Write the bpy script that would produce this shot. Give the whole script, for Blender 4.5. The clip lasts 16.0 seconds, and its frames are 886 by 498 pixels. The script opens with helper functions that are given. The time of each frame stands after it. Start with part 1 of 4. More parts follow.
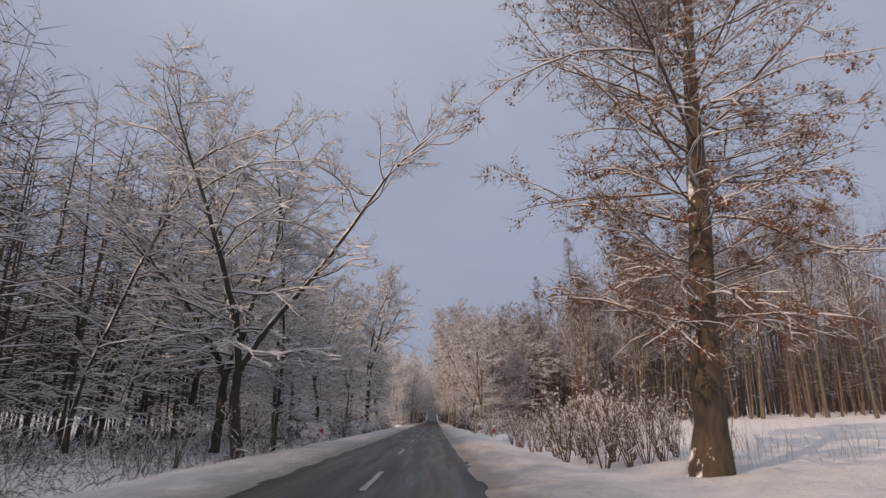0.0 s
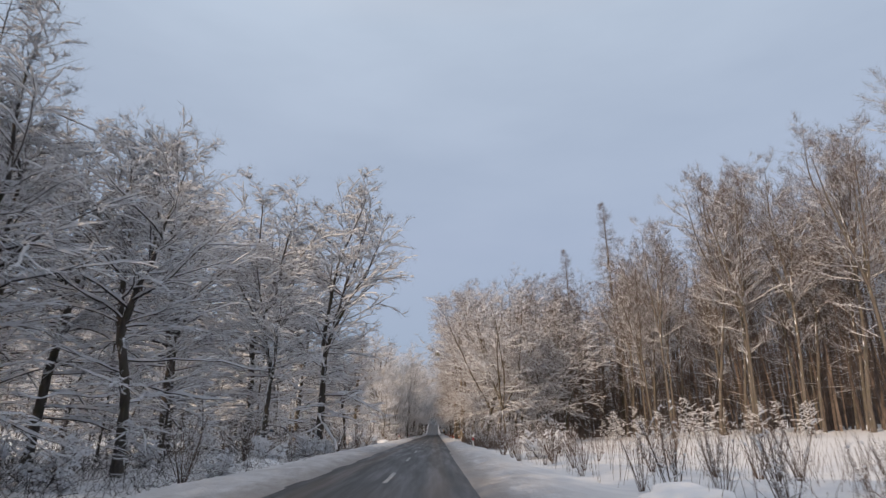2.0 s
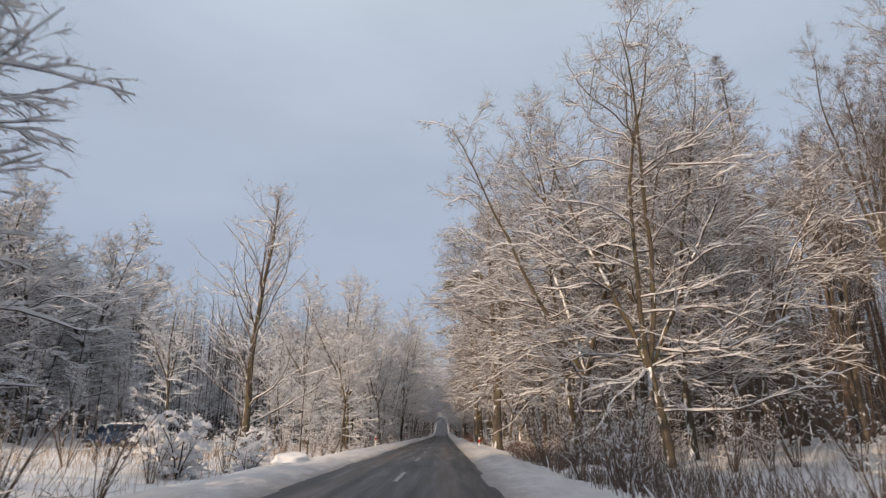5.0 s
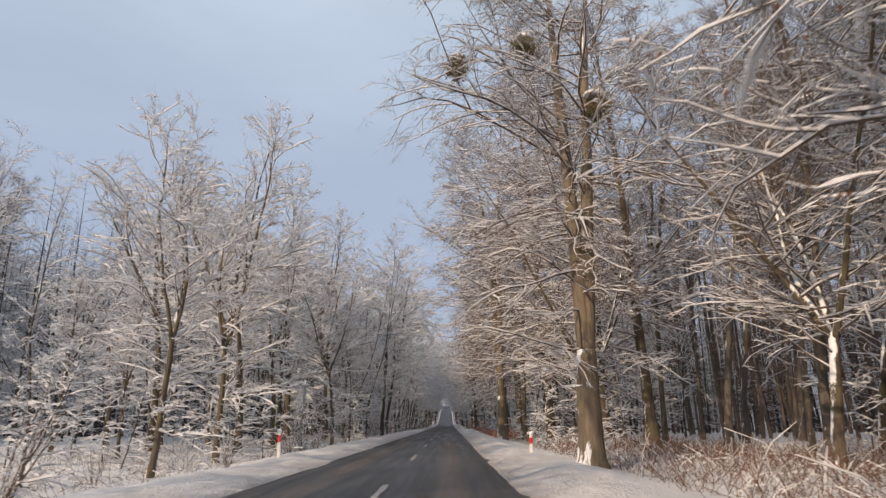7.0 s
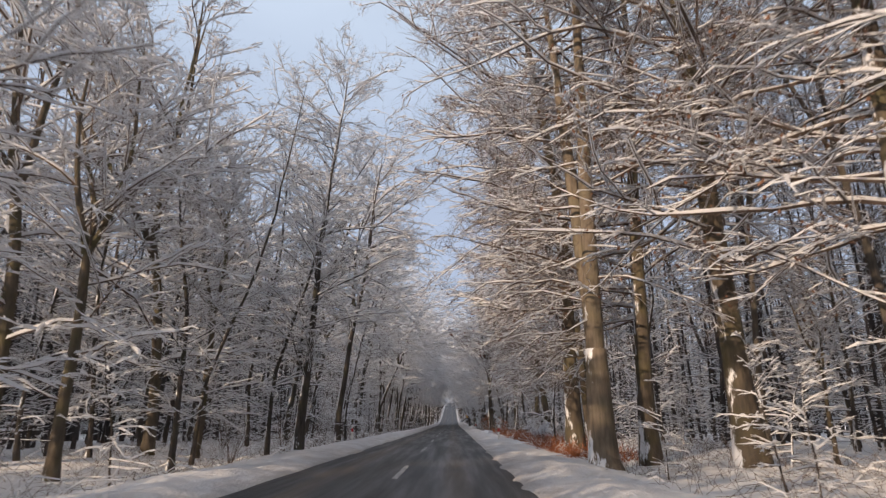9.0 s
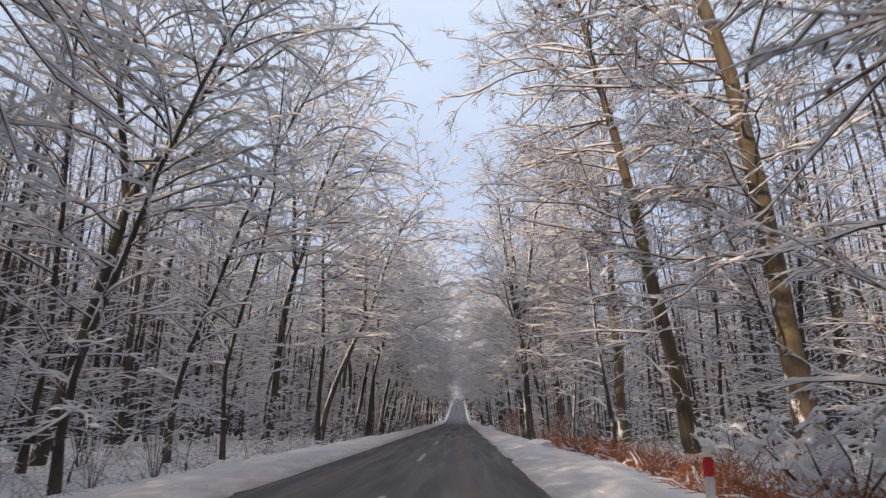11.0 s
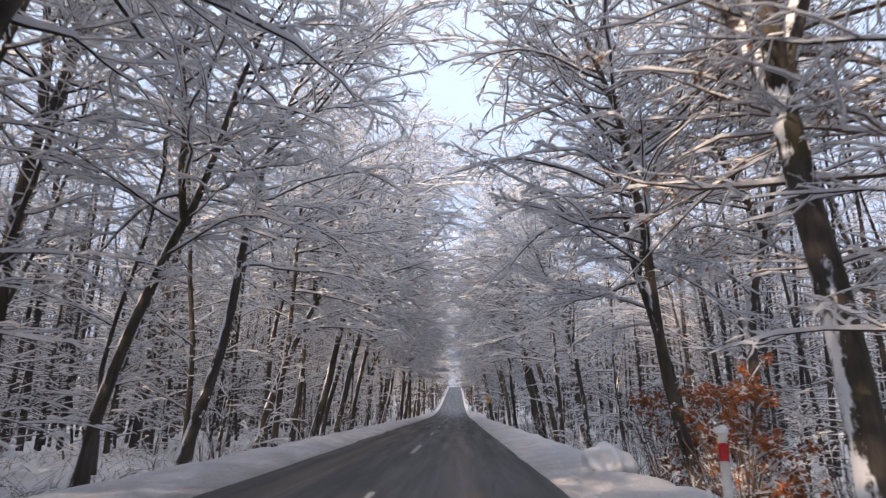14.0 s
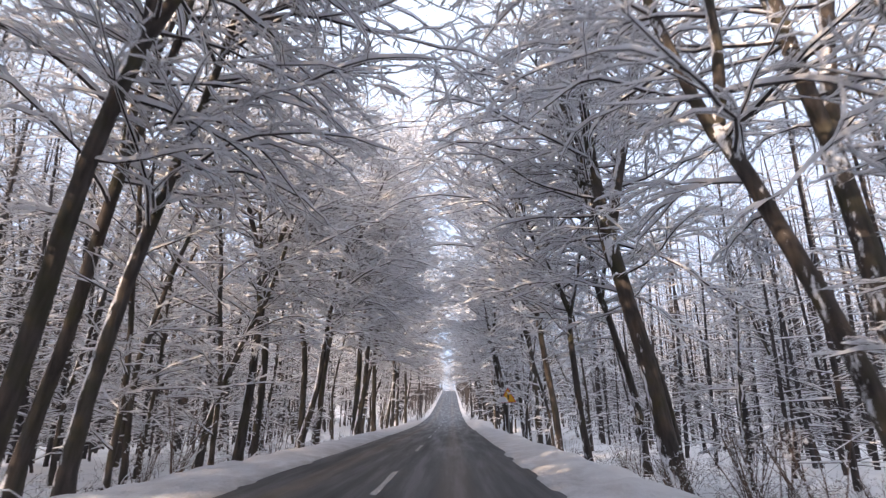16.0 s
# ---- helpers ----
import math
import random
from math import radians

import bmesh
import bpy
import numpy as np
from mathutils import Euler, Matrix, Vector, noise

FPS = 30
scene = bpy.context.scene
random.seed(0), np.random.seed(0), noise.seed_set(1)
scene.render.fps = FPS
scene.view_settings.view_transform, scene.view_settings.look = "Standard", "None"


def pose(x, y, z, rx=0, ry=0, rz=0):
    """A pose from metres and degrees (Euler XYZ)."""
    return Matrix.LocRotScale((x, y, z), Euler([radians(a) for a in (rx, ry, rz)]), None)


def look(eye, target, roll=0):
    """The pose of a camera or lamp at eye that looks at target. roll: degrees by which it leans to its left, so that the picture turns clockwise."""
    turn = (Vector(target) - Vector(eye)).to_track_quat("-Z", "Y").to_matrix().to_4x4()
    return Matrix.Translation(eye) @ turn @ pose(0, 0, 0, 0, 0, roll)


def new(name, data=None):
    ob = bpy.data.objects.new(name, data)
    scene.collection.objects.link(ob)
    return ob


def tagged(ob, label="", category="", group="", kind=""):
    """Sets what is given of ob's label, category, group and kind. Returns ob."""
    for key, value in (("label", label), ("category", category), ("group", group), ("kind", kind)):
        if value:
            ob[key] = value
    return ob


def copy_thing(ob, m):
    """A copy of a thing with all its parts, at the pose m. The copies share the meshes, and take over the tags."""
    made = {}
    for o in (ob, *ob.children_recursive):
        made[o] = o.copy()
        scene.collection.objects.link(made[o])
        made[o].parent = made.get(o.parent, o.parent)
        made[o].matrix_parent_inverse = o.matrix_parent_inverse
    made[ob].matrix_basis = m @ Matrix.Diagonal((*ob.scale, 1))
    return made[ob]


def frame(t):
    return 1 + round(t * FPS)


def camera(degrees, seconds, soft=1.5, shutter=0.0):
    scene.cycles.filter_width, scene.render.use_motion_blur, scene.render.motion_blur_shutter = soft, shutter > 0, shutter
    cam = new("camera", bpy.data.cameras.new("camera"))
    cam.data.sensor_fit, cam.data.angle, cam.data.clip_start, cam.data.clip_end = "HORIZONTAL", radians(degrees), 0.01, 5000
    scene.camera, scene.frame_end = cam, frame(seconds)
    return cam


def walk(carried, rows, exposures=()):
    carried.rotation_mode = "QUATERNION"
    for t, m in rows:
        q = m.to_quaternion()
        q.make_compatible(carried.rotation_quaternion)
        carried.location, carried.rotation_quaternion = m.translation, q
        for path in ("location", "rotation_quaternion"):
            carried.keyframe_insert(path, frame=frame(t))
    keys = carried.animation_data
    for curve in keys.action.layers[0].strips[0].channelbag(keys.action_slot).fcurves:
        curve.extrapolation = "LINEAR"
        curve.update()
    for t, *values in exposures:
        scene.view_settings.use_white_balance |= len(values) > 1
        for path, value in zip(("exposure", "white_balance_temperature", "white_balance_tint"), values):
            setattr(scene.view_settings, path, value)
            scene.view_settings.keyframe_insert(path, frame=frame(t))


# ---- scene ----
# The camera rides along the right lane of a straight road; y runs along the road, 15.8 metres a second.
cam = camera(75.0, 16.0, soft=1.3, shutter=0.1)
PATH = [  # seconds, metres along the road, tilt up, turn to the left, roll
    (0.0, 0.0, 16.5, -0.85, 0.1), (0.2, 3.05, 16.8, -0.8, 0.15), (0.5, 7.7, 17.33, -0.8, 0.15), (1.0, 15.55, 17.76, -0.8, 0.12),
    (1.5, 23.4, 17.7, -0.8, 0.06), (2.0, 31.25, 17.66, -0.75, 0.04), (2.5, 39.05, 17.6, -0.69, 0.0),
    (3.2, 50.2, 17.6, -0.5, -0.05), (4.2, 66.0, 17.65, -0.12, 0.1), (5.3, 83.5, 17.7, 0.22, 0.2), (5.5, 86.6, 17.64, 0.26, 0.15),
    (6.0, 94.4, 17.45, 0.3, -0.1), (6.5, 102.4, 16.96, 0.37, -0.22), (7.0, 110.35, 16.76, 0.45, -0.18),
    (7.5, 118.2, 16.6, 0.45, -0.1), (8.0, 126.0, 16.5, 0.45, -0.05), (9.2, 144.8, 16.6, 1.0, -0.05), (10.3, 162.0, 16.66, 1.55, -0.05),
    (11.0, 173.1, 16.35, 1.68, -0.02), (11.5, 181.2, 16.18, 1.65, -0.05), (12.0, 189.3, 15.95, 1.5, -0.15),
    (12.5, 197.4, 15.6, 1.33, -0.2), (13.0, 205.6, 15.56, 1.3, 0.0), (13.5, 213.8, 15.56, 1.45, 0.4), (14.0, 221.9, 15.48, 1.4, 0.2),
    (14.5, 229.9, 15.47, 1.4, 0.25), (15.0, 237.6, 15.52, 1.2, 0.15), (15.5, 245.2, 15.75, 0.95, -0.2), (16.0, 253.3, 16.05, 0.72, -0.45),
]
EYE = 1.24


def heading(y, pitch, yaw):
    p, w = radians(pitch), radians(yaw)
    return (-math.sin(w) * math.cos(p), y + math.cos(w) * math.cos(p), EYE + math.sin(p))


walk(cam, [(t, look((0, y, EYE), heading(y, p, w), r)) for t, y, p, w, r in PATH],
     exposures=[(0.0, -0.5, 7000, 22), (0.5, -0.2, 6500, 12), (3.0, -0.2, 6750, 14), (5.5, -0.12, 6850, 13), (8.0, 0.0, 6550, 13), (10.5, 0.3, 6700, 16), (12.0, 0.52, 6450, 16), (13.0, 0.72, 6400, 17), (15.0, 0.85, 6350, 17), (16.0, 1.15, 6450, 18)])
# ---- sky and sun: low winter sun behind and to the left, thin high cloud ----
SUN_DIR = Vector((-0.59, -0.72, 0.43)).normalized()
world = bpy.data.worlds.new("winter_sky")
scene.world = world
world.use_nodes = True
wt = world.node_tree
wn = wt.nodes
sky = wn.new("ShaderNodeTexSky")
sky.sky_type, sky.sun_disc = "NISHITA", False
sky.sun_elevation = math.asin(SUN_DIR.z)
sky.sun_rotation = math.atan2(SUN_DIR.x, SUN_DIR.y)
sky.air_density, sky.dust_density, sky.ozone_density = 1.0, 1.5, 2.0
coord, cloud, ramp, blend = wn.new("ShaderNodeTexCoord"), wn.new("ShaderNodeTexNoise"), wn.new("ShaderNodeValToRGB"), wn.new("ShaderNodeMixRGB")
stretch = wn.new("ShaderNodeMapping")
stretch.inputs["Scale"].default_value = (1.0, 1.0, 3.2)
cloud.inputs["Scale"].default_value, cloud.inputs["Detail"].default_value, cloud.inputs["Roughness"].default_value = 1.7, 5.0, 0.5
ramp.color_ramp.elements[0].position, ramp.color_ramp.elements[1].position = 0.36, 0.68
ramp.color_ramp.elements[0].color, ramp.color_ramp.elements[1].color = (0.8, 0.8, 0.8, 1), (0.98, 0.98, 0.98, 1)
rise, veil = wn.new("ShaderNodeSeparateXYZ"), wn.new("ShaderNodeValToRGB")  # blue haze low down, thin lilac-grey cloud above
for stop, (at, tone) in zip([veil.color_ramp.elements[0], veil.color_ramp.elements[1], veil.color_ramp.elements.new(0.3), veil.color_ramp.elements.new(0.62)], ((0.0, (0.36, 0.47, 0.62)), (1.0, (0.76, 0.84, 0.95)), (0.3, (0.46, 0.56, 0.73)), (0.62, (0.56, 0.68, 0.83)))):
    stop.position, stop.color = at, (*tone, 1)
gain = wn.new("ShaderNodeMixRGB")
gain.blend_type, gain.inputs[0].default_value, gain.inputs[2].default_value = "MULTIPLY", 1.0, (10, 10, 10, 1)
wt.links.new(coord.outputs["Generated"], rise.inputs[0])
wt.links.new(rise.outputs["Z"], veil.inputs["Fac"])
wt.links.new(veil.outputs["Color"], gain.inputs[1])
wt.links.new(gain.outputs["Color"], blend.inputs[2])
wt.links.new(coord.outputs["Generated"], stretch.inputs["Vector"])
wt.links.new(stretch.outputs["Vector"], cloud.inputs["Vector"])
wt.links.new(cloud.outputs["Fac"], ramp.inputs["Fac"])
wt.links.new(ramp.outputs["Color"], blend.inputs[0])
wt.links.new(sky.outputs["Color"], blend.inputs[1])
wt.links.new(blend.outputs["Color"], wn["Background"].inputs["Color"])
wn["Background"].inputs["Strength"].default_value = 0.1

sun = new("sun", bpy.data.lights.new("sun", "SUN"))
sun.data.energy, sun.data.angle, sun.data.color = 4.1, radians(0.6), (1.0, 0.76, 0.52)
sun.matrix_world = look(SUN_DIR * 300, (0, 0, 0))
# ---- materials ----
def shader(name, rough=0.8, metal=0.0):
    m = bpy.data.materials.new(name)
    m.use_nodes = True
    b = m.node_tree.nodes["Principled BSDF"]
    b.inputs["Roughness"].default_value, b.inputs["Metallic"].default_value = rough, metal
    return m, m.node_tree.nodes, m.node_tree.links, b


def noise_at(nodes, links, scale, detail=3.0, rough=0.55, coords="Object", stretch=(1, 1, 1)):
    c, mp, n = nodes.new("ShaderNodeTexCoord"), nodes.new("ShaderNodeMapping"), nodes.new("ShaderNodeTexNoise")
    mp.inputs["Scale"].default_value = stretch
    n.inputs["Scale"].default_value, n.inputs["Detail"].default_value, n.inputs["Roughness"].default_value = scale, detail, rough
    links.new(c.outputs[coords], mp.inputs["Vector"])
    links.new(mp.outputs["Vector"], n.inputs["Vector"])
    return n.outputs["Fac"]


def ramped(nodes, links, fac, *stops):
    r = nodes.new("ShaderNodeValToRGB")
    e = r.color_ramp.elements
    while len(e) < len(stops):
        e.new(0.5)
    for el, (pos, col) in zip(e, stops):
        el.position = pos
        el.color = (*col, 1) if len(col) == 3 else col
    links.new(fac, r.inputs["Fac"])
    return r.outputs["Color"]


def mixed(nodes, links, fac, a, b, kind="MIX"):
    n = nodes.new("ShaderNodeMixRGB")
    n.blend_type = kind
    for sock, v in zip(n.inputs, (fac, a, b)):
        if isinstance(v, (int, float)):
            sock.default_value = v
        elif isinstance(v, tuple):
            sock.default_value = (*v, 1)
        else:
            links.new(v, sock)
    return n.outputs["Color"]


def maths(nodes, links, op, a, b=0.0, clamp=False):
    n = nodes.new("ShaderNodeMath")
    n.operation, n.use_clamp = op, clamp
    for sock, v in zip(n.inputs, (a, b)):
        if isinstance(v, (int, float)):
            sock.default_value = v
        else:
            links.new(v, sock)
    return n.outputs[0]


def bumped(nodes, links, b, height, strength, distance):
    n = nodes.new("ShaderNodeBump")
    n.inputs["Strength"].default_value, n.inputs["Distance"].default_value = strength, distance
    links.new(height, n.inputs["Height"])
    links.new(n.outputs["Normal"], b.inputs["Normal"])


def plain(name, color, rough=0.7, metal=0.0, scale=6.0, spread=0.25, bump=0.0):
    m, n, l, b = shader(name, rough, metal)
    f = noise_at(n, l, scale, 4)
    lo, hi = tuple(c * (1 - spread) for c in color), tuple(min(1, c * (1 + spread)) for c in color)
    l.new(ramped(n, l, f, (0.3, lo), (0.7, hi)), b.inputs["Base Color"])
    if bump:
        bumped(n, l, b, f, bump, 0.01)
    return m


def snow_material(name, coarse):
    m, n, l, b = shader(name, 0.75)
    f, g = noise_at(n, l, coarse, 4, 0.6), noise_at(n, l, coarse * 9, 3)
    l.new(ramped(n, l, f, (0.3, (0.76, 0.78, 0.82)), (0.7, (0.86, 0.86, 0.87))), b.inputs["Base Color"])
    bumped(n, l, b, mixed(n, l, 0.35, f, g), 0.6, 0.05)
    b.inputs["Specular IOR Level"].default_value = 0.25
    return m


def bark_material(name, dark, light, moss, plaster):
    """Furrowed bark with moss on one side and snow blown onto the other."""
    m, n, l, b = shader(name, 0.9)
    f = noise_at(n, l, 9, 5, 0.65, stretch=(1, 1, 0.16))
    g = noise_at(n, l, 1.3, 3)
    col = ramped(n, l, f, (0.3, dark), (0.72, light))
    geo, sep = n.new("ShaderNodeNewGeometry"), n.new("ShaderNodeSeparateXYZ")
    l.new(geo.outputs["Normal"], sep.inputs[0])
    green = maths(n, l, "MULTIPLY", ramped(n, l, g, (0.45, (0, 0, 0)), (0.7, (1, 1, 1))), 0.6)
    col = mixed(n, l, green, col, moss)
    blown = noise_at(n, l, 2.2, 5, 0.7, stretch=(1, 1, 0.35))
    side = maths(n, l, "ADD", maths(n, l, "MULTIPLY", sep.outputs["X"], -0.16), maths(n, l, "MULTIPLY", sep.outputs["Z"], 0.5))
    mask = ramped(n, l, maths(n, l, "ADD", blown, side), (plaster, (0, 0, 0)), (plaster + 0.05, (1, 1, 1)))
    l.new(mixed(n, l, mask, col, (0.84, 0.86, 0.9)), b.inputs["Base Color"])
    bumped(n, l, b, f, 0.9, 0.03)
    return m


SNOW_ON_TREES = snow_material("snow_on_branches", 5.0)
thin, glow, out = SNOW_ON_TREES.node_tree.nodes.new("ShaderNodeMixShader"), SNOW_ON_TREES.node_tree.nodes.new("ShaderNodeBsdfTranslucent"), SNOW_ON_TREES.node_tree.nodes["Material Output"]
thin.inputs[0].default_value, glow.inputs["Color"].default_value = 0.38, (0.86, 0.88, 0.92, 1)  # light passes through thin snow
SNOW_ON_TREES.node_tree.links.new(SNOW_ON_TREES.node_tree.nodes["Principled BSDF"].outputs[0], thin.inputs[1])
SNOW_ON_TREES.node_tree.links.new(glow.outputs[0], thin.inputs[2])
SNOW_ON_TREES.node_tree.links.new(thin.outputs[0], out.inputs["Surface"])
BARK_DARK = bark_material("dark_wet_bark", (0.03, 0.026, 0.025), (0.1, 0.084, 0.075), (0.06, 0.06, 0.025), 0.63)
BARK_MOSSY = bark_material("mossy_bark", (0.05, 0.041, 0.032), (0.14, 0.112, 0.082), (0.12, 0.11, 0.04), 0.68)
BARK_SMOOTH = bark_material("smooth_tan_bark", (0.1, 0.08, 0.062), (0.24, 0.195, 0.145), (0.16, 0.14, 0.08), 0.73)
BARK_GREY = bark_material("grey_brown_bark", (0.06, 0.052, 0.046), (0.17, 0.145, 0.125), (0.11, 0.1, 0.06), 0.76)
BARK_OAK = bark_material("dark_oak_bark", (0.035, 0.028, 0.024), (0.11, 0.085, 0.065), (0.09, 0.075, 0.03), 0.8)
TWIG_DARK = plain("dark_twigs", (0.046, 0.039, 0.039), 0.85, 0, 3.0, 0.4)
TWIG_BROWN = plain("brown_twigs", (0.115, 0.083, 0.066), 0.85, 0, 2.0, 0.35)
TWIG_BEECH = plain("beech_twigs", (0.125, 0.097, 0.083), 0.85, 0, 2.0, 0.35)
LEAF_BROWN = plain("dead_brown_leaves", (0.15, 0.075, 0.045), 0.7, 0, 3.0, 0.5)
LEAF_RUST = plain("rust_coloured_leaves", (0.3, 0.1, 0.035), 0.7, 0, 3.0, 0.5)
STRAW = plain("dry_straw_stems", (0.3, 0.2, 0.11), 0.85, 0, 2.0, 0.4)
# ---- how a tree grows ----
# Wood is kept in batches: points (lines, steps, 3) with radii (lines, steps); meshes as (corners, quads, triangles).
UP = np.array((0.0, 0.0, 1.0))


def unit(v):
    return v / (np.linalg.norm(v, axis=-1, keepdims=True) + 1e-9)


def arcs(rng, p, d, length, n, wander, sag, lift=0.0):
    """Bent lines of n steps from p along d; sag pulls their ends down, lift their first part up."""
    p, d = np.array(p, float).reshape(-1, 3), unit(np.array(d, float).reshape(-1, 3))
    pts, step = np.empty((len(p), n + 1, 3)), np.broadcast_to(np.asarray(length, float), (len(p),))[:, None] / n
    pts[:, 0] = p
    for i in range(n):
        k = (i + 1) / n
        d = unit(d + rng.normal(0, wander, d.shape) + UP * (lift * (1 - k) - sag * k))
        pts[:, i + 1] = pts[:, i] + d * step
    return pts


def side_of(d):
    s = np.stack((d[..., 1], -d[..., 0], np.zeros(d.shape[:-1])), -1)
    steep = np.linalg.norm(s, axis=-1, keepdims=True) < 0.05
    return unit(np.where(steep, np.array((1.0, 0.0, 0.0)), s))


def ways(pts):
    d = np.empty_like(pts)
    d[:, 1:-1], d[:, 0], d[:, -1] = pts[:, 2:] - pts[:, :-2], pts[:, 1] - pts[:, 0], pts[:, -1] - pts[:, -2]
    return unit(d)


def on_lines(batch, row, k):
    """Places, directions and radii at the shares k of the lines row."""
    pts, rad = batch
    x = np.clip(k, 0, 0.9999) * (pts.shape[1] - 1)
    i = x.astype(int)
    f = (x - i)[:, None]
    a, b = pts[row, i], pts[row, i + 1]
    return a + (b - a) * f, unit(b - a), rad[row, i] * (1 - f[:, 0]) + rad[row, i + 1] * f[:, 0]


def spread(rng, n, each, lo=0.12, hi=1.0):
    """Rows 0 to n, each several times, with shares strewn evenly along each line."""
    row = np.repeat(np.arange(n), each)
    k = lo + (hi - lo) * (np.tile(np.arange(each), n) + rng.uniform(0, 1, n * each)) / max(1, each)
    return row, k


def offshoots(rng, batch, length, row, k, share, open_angle, up, steps, wander, sag, thick):
    """Side shoots of the lines in a batch, shorter towards their tips."""
    q, d, r = on_lines(batch, row, k)
    n = len(row)
    a = rng.uniform(*open_angle, n)[:, None]
    e = unit(d * np.cos(a) + side_of(d) * rng.choice((-1, 1), n)[:, None] * np.sin(a) + UP * rng.normal(up, 0.22, (n, 1)))
    ln = np.maximum(0.12, length[row] * rng.uniform(*share, n) * (1.15 - 0.6 * k))
    pts = arcs(rng, q, e, ln, steps, wander, sag)
    r0 = np.minimum(r * 0.75, thick * (0.4 + 0.6 * ln))
    return (pts, r0[:, None] * np.linspace(1, 0.3, steps + 1)), ln


def grow(rng, s):
    """Trunks, limbs, boughs and twigs as lists of batches, and the last tips as starts, ways and lengths."""
    H, r0, many = s["height"], s["radius"], s.get("stems", 1)
    trunks, stems = [], []
    for j in range(many):
        a = rng.uniform(0, 6.28) if many != 2 else math.pi * j
        round_ = np.array((math.cos(a), math.sin(a), 0))
        base = round_ * (r0 * 1.5 if many > 1 else 0)
        h, split = H * rng.uniform(0.88, 1.0), s.get("split", 0.0)
        n = s.get("steps", 14) if split == 0 else 7
        lead = arcs(rng, base - UP * 0.3, UP + (s.get("stem_lean", 0.0) if many > 1 else 0.0) * round_, h * (split or 1.0) + 0.3, n, s.get("crook", 0.04), -0.04)
        ks = np.linspace(0, 1, n + 1)
        rad = r0 * (1 - 0.3 * ks) if split else r0 * (1 - ks) ** 0.75 + 0.01
        rad[0] *= 1.5
        rad[1] *= 1.06
        if split:
            trunks.append((np.concatenate((lead, lead[:, -1:] + UP * 0.12), 1), np.append(rad, rad[-1] * 0.3)[None]))
            stems.append((lead, rad[None], 0.0, split))
            m = s.get("leaders", 3)
            turn = rng.uniform(0, 6.28) if m > 2 else 0.0
            for i in range(m):
                b = turn + 6.28 * i / m + rng.normal(0, 0.3 if m > 2 else 0.05)
                d = UP + s.get("fork", 0.4) * rng.uniform(0.6, 1.2) * np.array((math.cos(b), math.sin(b), 0))
                up = arcs(rng, lead[0, -1] - UP * 0.25, d, h * (1 - split) * rng.uniform(0.78, 1.05), 11, s.get("crook", 0.04) * 1.5, -0.05)
                rr = (r0 * s.get("leader", 0.55) * (1 - np.linspace(0, 1, 12)) ** 0.8 + 0.01)[None]
                trunks.append((up, rr))
                stems.append((up, rr, split, 1.0))
        else:
            trunks.append((lead, rad[None]))
            stems.append((lead, rad[None], 0.0, 1.0))
    total = sum(hi - max(lo, s["clear"]) for *_, lo, hi in stems if hi > s["clear"])
    n, limbs, limb_len = s.get("limb_steps", 8), [], []
    for pts, rad, lo, hi in stems:
        if hi <= s["clear"]:
            continue
        start = max(lo, s["clear"])
        m = max(1, round(s["limbs"] * (hi - start) / total))
        f = start + (hi - start) * (np.arange(m) + rng.uniform(0, 1, m)) / m
        p, _, r = on_lines((pts, rad), np.zeros(m, int), (f - lo) / (hi - lo))
        rel = (f - s["clear"]) / (1 - s["clear"])
        a = np.where(rng.uniform(size=m) < s.get("bias", 0.0), rng.normal(0, 0.75, m), rng.uniform(0, 6.28, m))
        rise = s["rise"][0] + (s["rise"][1] - s["rise"][0]) * rel + rng.normal(0, 0.14, m)
        d = np.stack((np.cos(a) * np.cos(rise), np.sin(a) * np.cos(rise), np.sin(rise)), -1)
        low = s.get("low", 0.8)
        ln = s["reach"] * (low + (1 - low) * np.minimum(1, rel * 2.5)) * (1 - s.get("taper", 0.5) * np.maximum(0, rel - 0.45) / 0.55) * rng.uniform(0.55, 1.15, m)
        line = arcs(rng, p, d, ln, n, s.get("wander", 0.13), s["sag"], s.get("lift", 0.05))
        thick = np.minimum(r * 0.6, 0.008 + s.get("stout", 0.0062) * ln)
        limbs.append((line, thick[:, None] * np.linspace(1, 0.14, n + 1) ** 0.8))
        limb_len.append(ln)
    limb, ln1 = (np.concatenate([b[0] for b in limbs]), np.concatenate([b[1] for b in limbs])), np.concatenate(limb_len)
    sag, wander = s["sag"], s.get("wander", 0.13)
    row, k = spread(rng, len(ln1), s.get("forks", 2), 0.15, 0.75)
    fork, ln2 = offshoots(rng, limb, ln1, row, k, (0.45, 0.8), (0.4, 0.9), s.get("sub_up", 0.1), max(3, n - 3), wander * 1.1, sag, 0.008)
    main = max(1, round(s["subs"] * 0.45))
    row, k = spread(rng, len(ln1), main, 0.1)
    bough, ln3 = offshoots(rng, limb, ln1, row, k, (0.22, 0.5), (0.45, 1.15), s.get("sub_up", 0.15), s.get("sub_steps", 4), 0.17, sag * 1.2, 0.0066)
    row, k = spread(rng, len(ln2), max(1, round((s["subs"] - main) / max(1, s.get("forks", 2)))), 0.1)
    more, ln4 = offshoots(rng, fork, ln2, row, k, (0.25, 0.55), (0.45, 1.15), s.get("sub_up", 0.15), s.get("sub_steps", 4), 0.17, sag * 1.2, 0.0066)
    bough, ln3 = (np.concatenate((bough[0], more[0])), np.concatenate((bough[1], more[1]))), np.concatenate((ln3, ln4))
    row, k = spread(rng, len(ln3), s["twigs"], 0.1)
